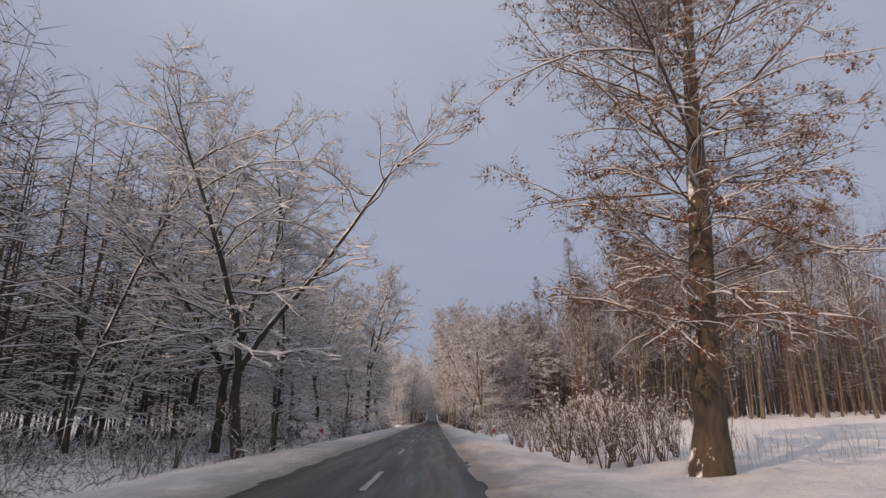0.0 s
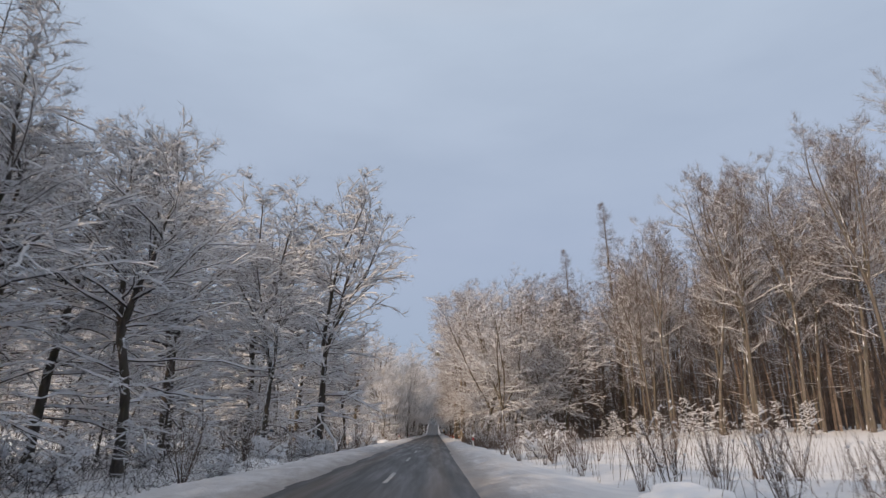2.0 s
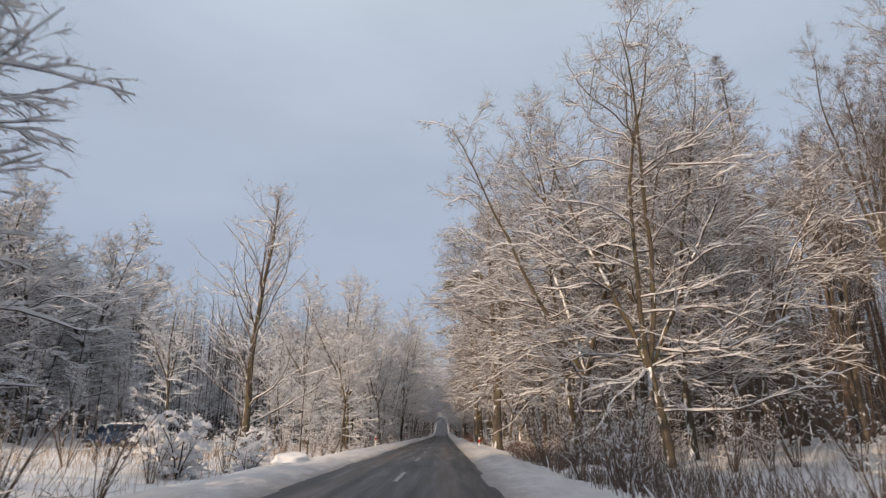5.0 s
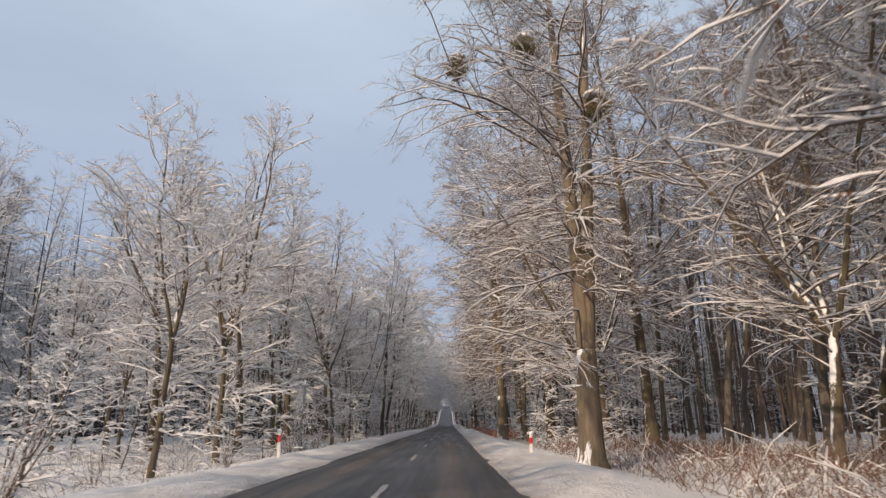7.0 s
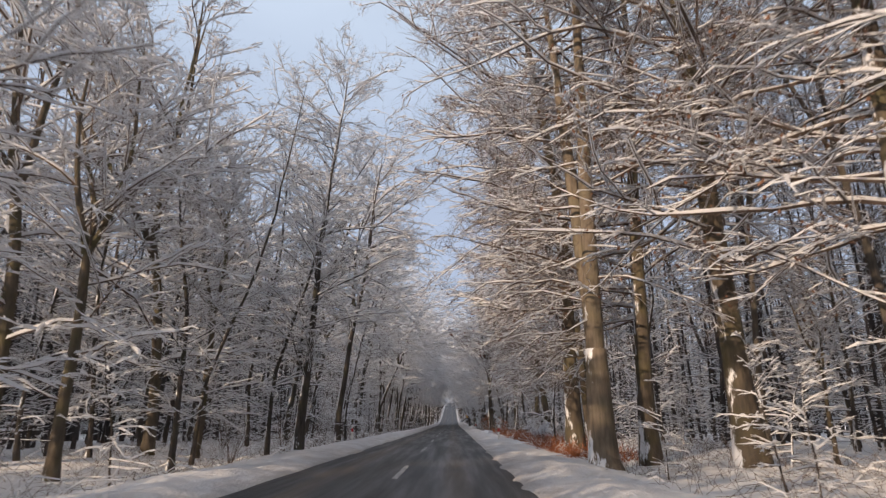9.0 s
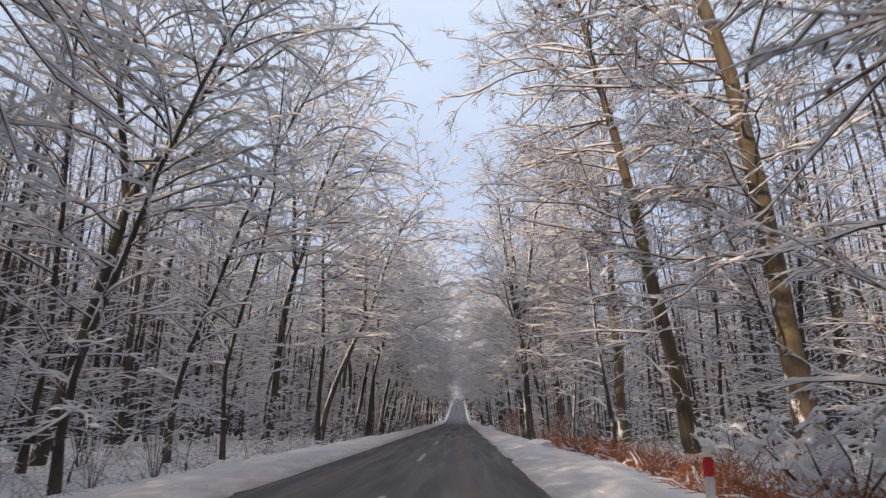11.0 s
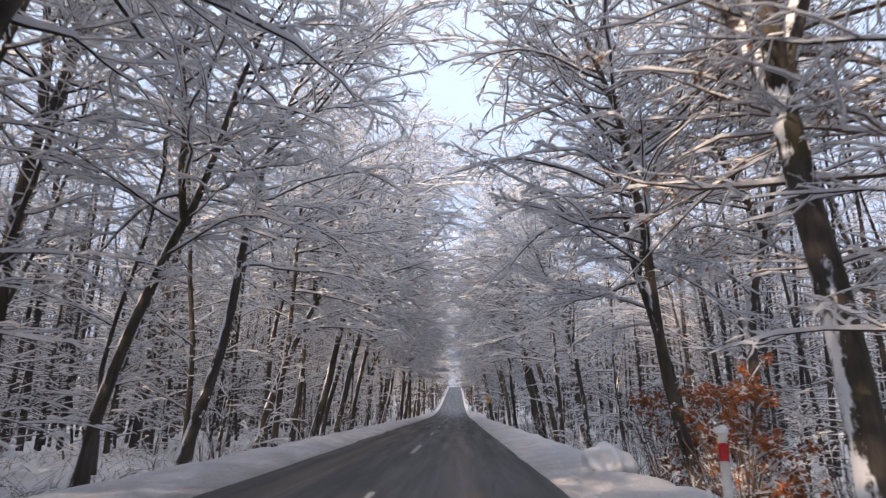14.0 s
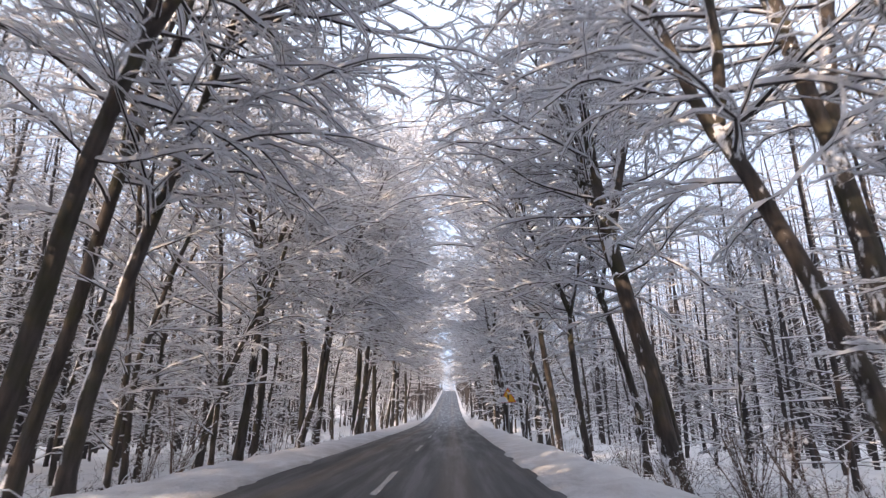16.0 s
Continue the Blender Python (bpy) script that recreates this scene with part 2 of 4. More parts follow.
    twig, ln5 = offshoots(rng, bough, ln3, row, k, (0.3, 0.65), (0.4, 1.1), s.get("twig_up", 0.1), 2, 0.2, sag, 0.0055)
    row, k = spread(rng, len(ln5), s.get("tips", 1), 0.2)
    q, d, _ = on_lines(twig, row, k)
    e = unit(d + side_of(d) * (rng.choice((-1, 1), len(row)) * rng.uniform(0.4, 1.1, len(row)))[:, None] + UP * rng.normal(s.get("twig_up", 0.1), 0.4, (len(row), 1)))
    fine = np.concatenate((q, e, np.minimum(0.5, ln5[row] * rng.uniform(0.35, 0.8, len(row)) + 0.06)[:, None]), 1)
    return trunks, [limb, fork], [bough], [twig], fine


def band(n, m, ring, closed):
    """Quads of n lines of m rings; closed joins the last corner of a ring to its first."""
    c = ring if closed else ring - 1
    a = (np.arange(n)[:, None, None] * m + np.arange(m - 1)[None, :, None]) * ring
    j = np.arange(c)[None, None, :]
    k = (j + 1) % ring
    return np.stack((a + j, a + k, a + ring + k, a + ring + j), -1).reshape(-1, 4)


NO_QUADS, NO_TRIS = np.zeros((0, 4), int), np.zeros((0, 3), int)


def tubes(batches, sides):
    out = []
    ring = np.linspace(0, 2 * math.pi, sides, endpoint=False) - math.pi / 2
    for pts, rad in batches:
        d = ways(pts)
        x = np.empty_like(d)
        x[:, 0] = side_of(d[:, 0])
        for i in range(1, pts.shape[1]):  # carried along without twist
            x[:, i] = unit(x[:, i - 1] - d[:, i] * (x[:, i - 1] * d[:, i]).sum(-1, keepdims=True))
        y = np.cross(x, d)
        v = pts[:, :, None] + rad[:, :, None, None] * (np.cos(ring)[:, None] * x[:, :, None] + np.sin(ring)[:, None] * y[:, :, None])
        out.append((v.reshape(-1, 3), band(len(pts), pts.shape[1], sides, True), NO_TRIS))
    return joined(*out)


def keels(batches):
    """The undersides of thin wood, whose top lies under snow or is too fine to see: two faces a step."""
    out = []
    for pts, rad in batches:
        x, r = side_of(ways(pts)) * rad[..., None], rad[..., None]
        v = np.stack((pts - x + UP * r * 0.4, pts - UP * r, pts + x + UP * r * 0.4), 2)
        out.append((v.reshape(-1, 3), band(len(pts), pts.shape[1], 3, False), NO_TRIS))
    return joined(*out)


def caps(rng, batches, load, skip=0.0):
    """Lumpy ridges of snow along limbs, thick where the wood is level, thin where it is steep, with gaps."""
    out = []
    for pts, rad in batches:
        keep = rng.uniform(size=len(pts)) >= skip
        pts, rad = pts[keep], rad[keep][..., None]
        d = ways(pts)
        flat = np.clip(1 - np.abs(d[..., 2:]) ** 2 * 1.2, 0, 1)
        x = side_of(d)
        y = np.cross(x, d)
        lump = rng.uniform(0.45, 1.35, flat.shape) * np.where(rng.uniform(size=flat.shape) < 0.08, 0.15, 1.0)
        lump[:, -1] *= 0.4
        w = (rad * 1.05 + 0.019 * load * lump) * np.minimum(1, flat * 1.7)
        h = rad * 0.6 + (0.04 + rad * 0.55) * load * flat * lump
        low = pts + y * rad * 0.25
        v = np.stack((low - x * w, pts + y * h - x * w * 0.55, pts + y * h * 0.96 + x * w * 0.55, low + x * w), 2)
        out.append((v.reshape(-1, 3), band(len(pts), pts.shape[1], 4, False), NO_TRIS))
    return joined(*out)


def ridges(rng, batches, load, thin=0.038, skip=0.0):
    """The same on boughs and twigs: two slopes, with gaps where it has dropped off."""
    out = []
    for pts, rad in batches:
        keep = rng.uniform(size=len(pts)) >= skip
        pts, rad = pts[keep], rad[keep][..., None]
        d = ways(pts)
        flat = np.clip(1 - np.abs(d[..., 2:]) ** 2 * 1.1, 0, 1)
        lump = rng.uniform(0.3, 1.5, flat.shape)
        lump[:, -1] *= 0.5
        x = side_of(d) * (rad + thin * 0.5 * load * lump) * np.minimum(1, flat * 1.6)
        low = pts + UP * rad * 0.2
        v = np.stack((low - x, pts + UP * (rad + thin * load * flat * lump), low + x), 2)
        out.append((v.reshape(-1, 3), band(len(pts), pts.shape[1], 3, False), NO_TRIS))
    return joined(*out)


def strewn(rng, batches, count, lo):
    """Points at random on the lines of several batches, and the ways of the lines there."""
    share = np.array([len(b[0]) for b in batches], float)
    pick = rng.choice(len(batches), size=count, p=share / share.sum())
    got = [on_lines(b, rng.integers(len(b[0]), size=int((pick == i).sum())), rng.uniform(lo, 1.0, int((pick == i).sum()))) for i, b in enumerate(batches)]
    return np.concatenate([g[0] for g in got]), np.concatenate([g[1] for g in got])


def leafage(rng, batches, count, size):
    """Small folded dead leaves hanging from the lines."""
    p, _ = strewn(rng, batches, count, 0.2)
    p = p + rng.normal(0, 0.06, p.shape)
    a, s = rng.uniform(0, 6.28, (count, 1)), size * rng.uniform(0.6, 1.3, (count, 1))
    x = np.concatenate((np.cos(a), np.sin(a), rng.normal(0, 0.4, (count, 1))), 1) * s * 0.42
    y = np.concatenate((rng.normal(0, 0.35, (count, 2)), np.full((count, 1), -1.0)), 1) * s
    fold = np.cross(x, y) / s * 0.25
    v = np.stack((p, p + y * 0.5 + x + fold, p + y, p + y * 0.5 - x + fold), 1)
    i = (np.arange(count) * 4)[:, None]
    return v.reshape(-1, 3), NO_QUADS, np.concatenate((i + (0, 1, 2), i + (0, 2, 3)))


def lumps(rng, batches, count, size=0.036):
    """Tufts of snow caught on the upper ends of thin stems."""
    shape = np.array(((1, 0, 0), (0, 1, 0), (-1, 0, 0), (0, -1, 0), (0, 0, 1), (0, 0, -0.8)), float) * (1, 1, 1.3)
    p, _ = strewn(rng, batches, count, 0.55)
    s = size * rng.uniform(0.5, 1.3, (count, 1, 1))
    v = p[:, None] + shape * rng.uniform(0.6, 1.3, (count, 6, 1)) * s + UP * s * 0.5
    i = (np.arange(count) * 6)[:, None]
    return v.reshape(-1, 3), NO_QUADS, np.concatenate([i + ((a, (a + 1) % 4, b) if b == 4 else ((a + 1) % 4, a, b)) for a in range(4) for b in (4, 5)])


def sprays(rng, batches, count, droop=0.0, width=0.0046):
    """The finest bare twigs, far too many to tell apart: one thin blade each."""
    p, d = strewn(rng, batches, count, 0.0)
    p = p + rng.normal(0, 0.08, p.shape)
    d = unit(d + rng.normal(0, 0.5, d.shape) + UP * (0.15 - droop))
    k = rng.uniform(0.2, 0.8, (count, 1))
    o = unit(np.cross(d, rng.normal(0, 1, d.shape))) * width * rng.uniform(0.6, 1.4, (count, 1))
    return np.stack((p + o, p - o, p + d * k), 1).reshape(-1, 3), NO_QUADS, np.arange(3 * count).reshape(-1, 3)


def bends(fine, sag=0.2, out=0.16):
    """Start, bend and tip of the last tips."""
    rng = np.random.default_rng(len(fine))
    p, e, k = fine[:, :3], fine[:, 3:6], fine[:, 6:7]
    side = side_of(e)
    mid = p + e * k * 0.5 + side * k * rng.normal(0, out, k.shape) + UP * k * rng.normal(0.04, out * 0.6, k.shape)
    return p, mid, p + e * k - UP * (sag * k * k), side, k


def slivers(rng, fine, width):
    """The last tips, each a thin bent blade."""
    n = len(fine)
    p, mid, tip, side, k = bends(fine)
    w = width * (0.5 + 0.5 * k) * rng.uniform(0.7, 1.3, (n, 1))
    o = np.where(np.abs(fine[:, 5:6]) > 0.75, side, UP + 0.0 * side)
    i = (np.arange(n) * 5)[:, None]
    return np.stack((p + o * w, p - o * w, mid - o * w * 0.7, mid + o * w * 0.7, tip), 1).reshape(-1, 3), i + (0, 1, 2, 3), i + (3, 2, 4)


def dusting(rng, fine, width, share=1.0):
    """Snow on the last tips: two small slopes, thickest at the bend."""
    keep = rng.uniform(size=len(fine)) < share
    p, mid, tip, side, k = (v[keep] for v in bends(fine))
    n = len(p)
    w = width * np.clip(1.15 - np.abs(fine[keep, 5:6]) ** 1.5 * 1.3, 0.1, 1) * rng.uniform(0.5, 1.4, (n, 1))
    v = np.stack((p, mid - side * w, mid + UP * w * 1.7, mid + side * w, tip + UP * width * 0.2), 1).reshape(-1, 3)
    i = (np.arange(n) * 5)[:, None]
    return v, NO_QUADS, np.concatenate((i + (0, 2, 1), i + (0, 3, 2), i + (1, 2, 4), i + (2, 3, 4)))


def mesh_of(name, data, material, smooth=False):
    verts, quads, tris = data
    me = bpy.data.meshes.new(name)
    q, t = len(quads), len(tris)
    me.vertices.add(len(verts))
    me.vertices.foreach_set("co", np.ascontiguousarray(verts, dtype=np.float32).ravel())
    me.loops.add(4 * q + 3 * t)
    me.loops.foreach_set("vertex_index", np.concatenate((np.ravel(quads), np.ravel(tris))).astype(np.int32))
    me.polygons.add(q + t)
    me.polygons.foreach_set("loop_start", np.concatenate((np.arange(q) * 4, 4 * q + np.arange(t) * 3)).astype(np.int32))
    me.materials.append(material)
    me.polygons.foreach_set("use_smooth", [smooth] * (q + t))
    me.update(calc_edges=True)
    return me


def joined(*parts):
    at = np.cumsum([0] + [len(p[0]) for p in parts])
    return (np.concatenate([p[0] for p in parts]), np.concatenate([np.asarray(p[1], int).reshape(-1, 4) + k for p, k in zip(parts, at)]),
            np.concatenate([np.asarray(p[2], int).reshape(-1, 3) + k for p, k in zip(parts, at)]))


def child(name, me, parent, label=""):
    ob = new(name, me)
    ob.parent = parent
    return tagged(ob, label) if label else ob


class Kind:
    """A stock of differently grown trees of one habit: the first of each is a tree itself, further ones are its copies."""

    def __init__(self, name, seeds, habit, bark, twig, label, category, group, load=1.0, bare=0.0, leaves=0, leaf=None, leaf_size=0.08, tufts=0, mist=0):
        self.mist = mist
        self.name, self.seeds, self.habit, self.bark, self.twig = name, list(seeds), habit, bark, twig
        self.tags, self.amount, self.bare = (label, category, group), load, bare
        self.leaves, self.leaf, self.leaf_size = leaves, leaf, leaf_size
        self.tufts, self.made, self.turn = tufts, {}, 0

    def tree(self, seed):
        rng = np.random.default_rng(seed)
        trunk, limbs, boughs, twigs, fine = grow(rng, self.habit)
        top = new(self.name)
        child("trunk", mesh_of("trunk", tubes(trunk, self.habit.get("sides", 8)), self.bark, True), top)
        pieces = [tubes(limbs, self.habit.get("limb_sides", 4)), keels(boughs), keels(twigs), slivers(rng, fine, self.habit.get("fine", 0.006))]
        if self.mist:
            pieces.append(sprays(rng, boughs + twigs, self.mist, self.habit.get("spray", 0.0), self.habit.get("hair", 0.0046)))
        wood = child("crown", mesh_of("crown", joined(*pieces), self.twig), top, "bare forked limbs and twigs")
        load = [caps(rng, limbs, self.amount, self.bare * 0.35), ridges(rng, boughs, self.amount, skip=self.bare * 0.6), ridges(rng, twigs, self.amount, 0.03, self.bare), dusting(rng, fine, 0.011 * self.amount, 0.65 * (1 - self.bare))]
        if self.tufts:
            load.append(lumps(rng, limbs + trunk, self.tufts))
        tagged(child("snow", mesh_of("snow", joined(*load), SNOW_ON_TREES), wood, "fresh snow lying along the branches"), kind="stuff")
        tagged(wood, kind="stuff")
        if self.leaves:
            child("leaves", mesh_of("leaves", leafage(rng, twigs, self.leaves, self.leaf_size), self.leaf), wood, "dead leaves still hanging")
        return tagged(top, *self.tags)

    def put(self, x, y, z=None, turn=0.0, scale=1.0, lean=(0.0, 0.0), which=None):
        """lean: metres by which ten metres of trunk lean to +x and +y."""
        z = ground_z(x, y) if z is None else z
        seed = self.seeds[(self.turn if which is None else which) % len(self.seeds)]
        self.turn += 1
        m = pose(x, y, z, -math.degrees(math.atan(lean[1] / 10)), math.degrees(math.atan(lean[0] / 10)), 0) @ pose(0, 0, 0, 0, 0, turn)
        if seed not in self.made:
            self.made[seed] = ob = self.tree(seed)
            ob.matrix_basis = m @ Matrix.Scale(scale, 4)
            return ob
        return copy_thing(self.made[seed], m @ Matrix.Scale(scale, 4))
# ---- the lie of the land ----
def wave(x, y, scale, seed=0.0):
    return noise.noise(Vector((x / scale + seed, y / scale - seed * 1.7, seed * 0.37)))


def road_z(y):
    """Level, then a sag at 310 to 400 m and a long climb to a brow."""
    if y < 310:
        return 0.0
    if y < 400:
        return 0.066 * (y - 310) ** 2 / 180
    if y < 540:
        return 2.97 + 0.066 * (y - 400)
    return 12.21 + 2.4 * (1 - math.exp(-(y - 540) / 36))


def road_edge(y, right):
    """Where the ploughed snow begins, either side."""
    if right:
        e = np.interp(y, [0, 60, 110, 150, 200, 260, 330], [0.95, 0.95, 1.3, 1.4, 1.6, 1.8, 2.0])
        return e + 0.16 * wave(3, y, 3.1, 5) + 0.07 * wave(1, y, 0.9, 2)
    e = np.interp(y, [0, 60, 110, 150, 220, 330], [-3.55, -3.6, -3.95, -4.1, -3.85, -4.3])
    return e + 0.14 * wave(-3, y, 3.3, 9) + 0.05 * wave(1, y, 0.8, 4)


def ground_z(x, y):
    right = x > -1.3
    u = (x - road_edge(y, True)) if right else (road_edge(y, False) - x)
    z = road_z(y)
    if u < 0:
        return z - 0.05 - 0.1 * min(1.0, -u * 3)
    lump = 0.5 + wave(x, y, 0.55, 1) * 0.5 + wave(x, y, 1.7, 3) * 0.75
    slope = min(1.0, u / (1.1 if right else 0.7))
    berm = (0.17 if right else 0.15) * max(0.15, lump + 0.35) * slope ** 1.3
    fade = max(0.0, min(1.0, (u - 1.7) / 2.2))
    out = berm * (1 - 0.75 * fade) - 0.22 * math.exp(-((u - 4.2) / 1.5) ** 2)
    far = max(0.0, min(1.0, (u - 3) / 6))
    out += far * (0.16 * wave(x, y, 5.5, 7) + 0.3 * wave(x, y, 17, 8) + 0.05 * wave(x, y, 1.1, 6))
    # the road runs on a low bank farther on
    fall = np.interp(y, [200, 216, 230, 250, 310, 340], [0, 0.36, 1.0, 1.2, 1.2, 0]) if right else np.interp(y, [205, 225, 255, 310, 340], [0, 0.25, 0.7, 0.8, 0])
    k = max(0.0, min(1.0, (u - 1.5) / 2.6))
    out -= fall * k * k * (3 - 2 * k)
    if right:
        out += 0.05 * max(0, min(60.0, u - 12)) * max(0.0, min(1.0, (175 - y) / 60))
    else:
        out += 0.09 * max(0.0, min(90.0, u - 32))
    return z + out


def spaced(*stretches):
    out = []
    for a, b, step in stretches:
        out.extend(np.arange(a, b, step).tolist())
    return out


xs = spaced((-3000, -600, 600), (-600, -100, 100), (-100, -40, 10), (-40, -14, 2.0), (-14, -6.2, 0.6), (-6.2, -3.2, 0.2), (-3.2, 0.4, 0.9), (0.4, 4.4, 0.2), (4.4, 12, 0.6), (12, 40, 2.0), (40, 100, 10), (100, 600, 100), (600, 3001, 600))
ys = spaced((-600, -60, 90), (-60, -10, 5), (-10, 275, 0.55), (275, 420, 2.0), (420, 620, 6), (620, 1200, 60), (1200, 5001, 760))
verts = [(x, y, ground_z(x, y)) for y in ys for x in xs]
w = len(xs)
faces = [(j * w + i, j * w + i + 1, (j + 1) * w + i + 1, (j + 1) * w + i) for j in range(len(ys) - 1) for i in range(w - 1)]

m, n, l, b = shader("verge_and_forest_snow", 0.75)
f, g, h = noise_at(n, l, 0.9, 5, 0.6), noise_at(n, l, 14, 3), noise_at(n, l, 2.3, 4, 0.7, stretch=(1, 0.35, 1))
col = ramped(n, l, f, (0.3, (0.66, 0.68, 0.72)), (0.7, (0.78, 0.79, 0.81)))
geo, sep = n.new("ShaderNodeNewGeometry"), n.new("ShaderNodeSeparateXYZ")
l.new(geo.outputs["Position"], sep.inputs[0])
# slush sprayed onto the first metre beside the wheels, and litter on the forest floor
edge = maths(n, l, "SUBTRACT", maths(n, l, "ABSOLUTE", maths(n, l, "ADD", sep.outputs["X"], 1.25)), 2.2)
grime = maths(n, l, "MULTIPLY", ramped(n, l, maths(n, l, "SUBTRACT", maths(n, l, "ADD", h, 0.5), maths(n, l, "MULTIPLY", edge, 0.75)), (0.3, (0, 0, 0)), (0.75, (1, 1, 1))), 0.88)
col = mixed(n, l, grime, col, (0.24, 0.21, 0.18))
# banks greyed farther out: part slush, part canopy shade painted into the colour
slush_shade = noise_at(n, l, 1.1, 6, 0.72, stretch=(1, 0.6, 1))
near = ramped(n, l, maths(n, l, "MULTIPLY", edge, 0.3), (0.3, (1, 1, 1)), (1.0, (0, 0, 0)))
col = mixed(n, l, maths(n, l, "MULTIPLY", ramped(n, l, slush_shade, (0.36, (0.3, 0.3, 0.3)), (0.62, (0.8, 0.8, 0.8))), near), col, (0.36, 0.35, 0.36))
litter = noise_at(n, l, 3.4, 6, 0.75)
away = ramped(n, l, maths(n, l, "MULTIPLY", edge, 0.12), (0.42, (0, 0, 0)), (0.7, (1, 1, 1)))
col = mixed(n, l, maths(n, l, "MULTIPLY", ramped(n, l, litter, (0.6, (0, 0, 0)), (0.68, (0.7, 0.7, 0.7))), away), col, (0.16, 0.11, 0.075))
l.new(col, b.inputs["Base Color"])
b.inputs["Specular IOR Level"].default_value = 0.25
crust = noise_at(n, l, 4.5, 5, 0.65)
bumped(n, l, b, mixed(n, l, 0.3, mixed(n, l, 0.5, f, crust), g), 1.0, 0.16)
ground = new("ground", mesh_of("ground", (verts, faces, NO_TRIS), m, True))
tagged(ground, "snow-covered verges and forest floor with ploughed banks", "ground", "", "structure")

# ---- road: worn wet asphalt with wheel tracks ----
rx = [-5.2, -4.4, -3.6, -2.8, -2.0, -1.3, -0.6, 0.2, 1.0, 1.8, 2.7]
ry = spaced((-60, 300, 4), (300, 640, 3))
verts = [(x, y, road_z(y) - 0.012 * abs(x + 1.3)) for y in ry for x in rx]
w = len(rx)
faces = [(j * w + i, j * w + i + 1, (j + 1) * w + i + 1, (j + 1) * w + i) for j in range(len(ry) - 1) for i in range(w - 1)]
m, n, l, b = shader("wet_asphalt", 0.55)
geo, sep = n.new("ShaderNodeNewGeometry"), n.new("ShaderNodeSeparateXYZ")
l.new(geo.outputs["Position"], sep.inputs[0])
grain, patch = noise_at(n, l, 60, 3), noise_at(n, l, 0.8, 4, 0.6, stretch=(1, 0.12, 1))
smear = noise_at(n, l, 2.2, 4, 0.6, stretch=(1, 0.05, 1))
lane = maths(n, l, "ABSOLUTE", maths(n, l, "SUBTRACT", maths(n, l, "ABSOLUTE", maths(n, l, "ADD", maths(n, l, "ADD", sep.outputs["X"], 1.3), maths(n, l, "MULTIPLY", smear, 0.25))), 1.5))
track = ramped(n, l, lane, (0.0, (0.75, 0.75, 0.75)), (0.2, (0.7, 0.7, 0.7)), (0.42, (0, 0, 0)))
track = mixed(n, l, 0.6, track, smear, "OVERLAY")
col = ramped(n, l, patch, (0.3, (0.026, 0.028, 0.032)), (0.7, (0.046, 0.048, 0.053)))
col = mixed(n, l, maths(n, l, "MULTIPLY", track, 0.85, True), col, (0.1, 0.08, 0.066))
col = mixed(n, l, 0.25, col, ramped(n, l, grain, (0.3, (0.3, 0.3, 0.3)), (0.7, (0.7, 0.7, 0.7))), "OVERLAY")
l.new(col, b.inputs["Base Color"])
l.new(ramped(n, l, smear, (0.35, (0.42, 0.42, 0.42)), (0.7, (0.7, 0.7, 0.7))), b.inputs["Roughness"])
bumped(n, l, b, grain, 0.5, 0.006)
road = new("road", mesh_of("road", (verts, faces, NO_TRIS), m, True))
tagged(road, "dark wet asphalt road with paler wheel tracks", "road", "", "structure")

m, n, l, b = shader("worn_road_paint", 0.6)
f = noise_at(n, l, 18, 5, 0.7)
l.new(ramped(n, l, f, (0.4, (0.1, 0.1, 0.11)), (0.56, (0.5, 0.5, 0.5))), b.inputs["Base Color"])
PAINT = m
rng = random.Random(4)
for k in range(-2, 30):
    y0 = 191.4 - 16 * 12 + 12 * k
    bm = bmesh.new()
    for i in range(9):
        for x in (-1.36 + rng.uniform(-0.015, 0.015), -1.24 + rng.uniform(-0.015, 0.015)):
            y = y0 + i * 0.5 + (rng.uniform(-0.06, 0.06) if i in (0, 8) else 0)
            bm.verts.new((x, y, road_z(y) + 0.004))
    bm.verts.ensure_lookup_table()
    for i in range(8):
        bm.faces.new([bm.verts[j] for j in (2 * i, 2 * i + 1, 2 * i + 3, 2 * i + 2)])
    me = bpy.data.meshes.new("lane_marking")
    bm.to_mesh(me)
    me.materials.append(PAINT)
    tagged(new("lane_marking", me), "worn white dash painted on the asphalt", "road marking", "centre line dashes", "structure")
# ---- kinds of trees ----
ROADSIDE = Kind("tree", range(11, 14), dict(height=21, radius=0.19, limbs=46, clear=0.14, rise=(0.3, 1.1), reach=5.2, sag=0.09, lift=0.06, subs=10, twigs=4, bias=0.25, crook=0.04, limb_sides=3),
                BARK_DARK, TWIG_DARK, "tall bare tree with dark trunk and snow-laden branches beside the road", "tree", "roadside trees", 1.15, bare=0.1, mist=4000)
ASH = Kind("open_crowned_tree", range(181, 182), dict(height=15.5, radius=0.2, limbs=44, clear=0.1, rise=(0.75, 1.2), reach=5.6, low=1.0, taper=0.75, sag=-0.05, lift=0.0, subs=9, twigs=3, sub_up=0.3, crook=0.04),
           BARK_MOSSY, TWIG_BROWN, "open bare tree with steep limbs in the snowy clearing", "tree", "", 1.2, bare=0.2, mist=1500)
ARCH = Kind("leaning_tree", range(121, 125), dict(height=22, radius=0.2, split=0.42, leaders=2, leader=0.62, fork=0.3, limbs=44, clear=0.29, rise=(0.2, 1.0), reach=6.8, low=0.6, taper=0.3, sag=0.13, lift=0.03, subs=11, twigs=4, bias=0.35, wander=0.14, crook=0.045, limb_steps=9, limb_sides=3),
            BARK_DARK, TWIG_DARK, "dark bare tree leaning over the road with snow-laden boughs", "tree", "trees arching over the road", 1.7, mist=2500)
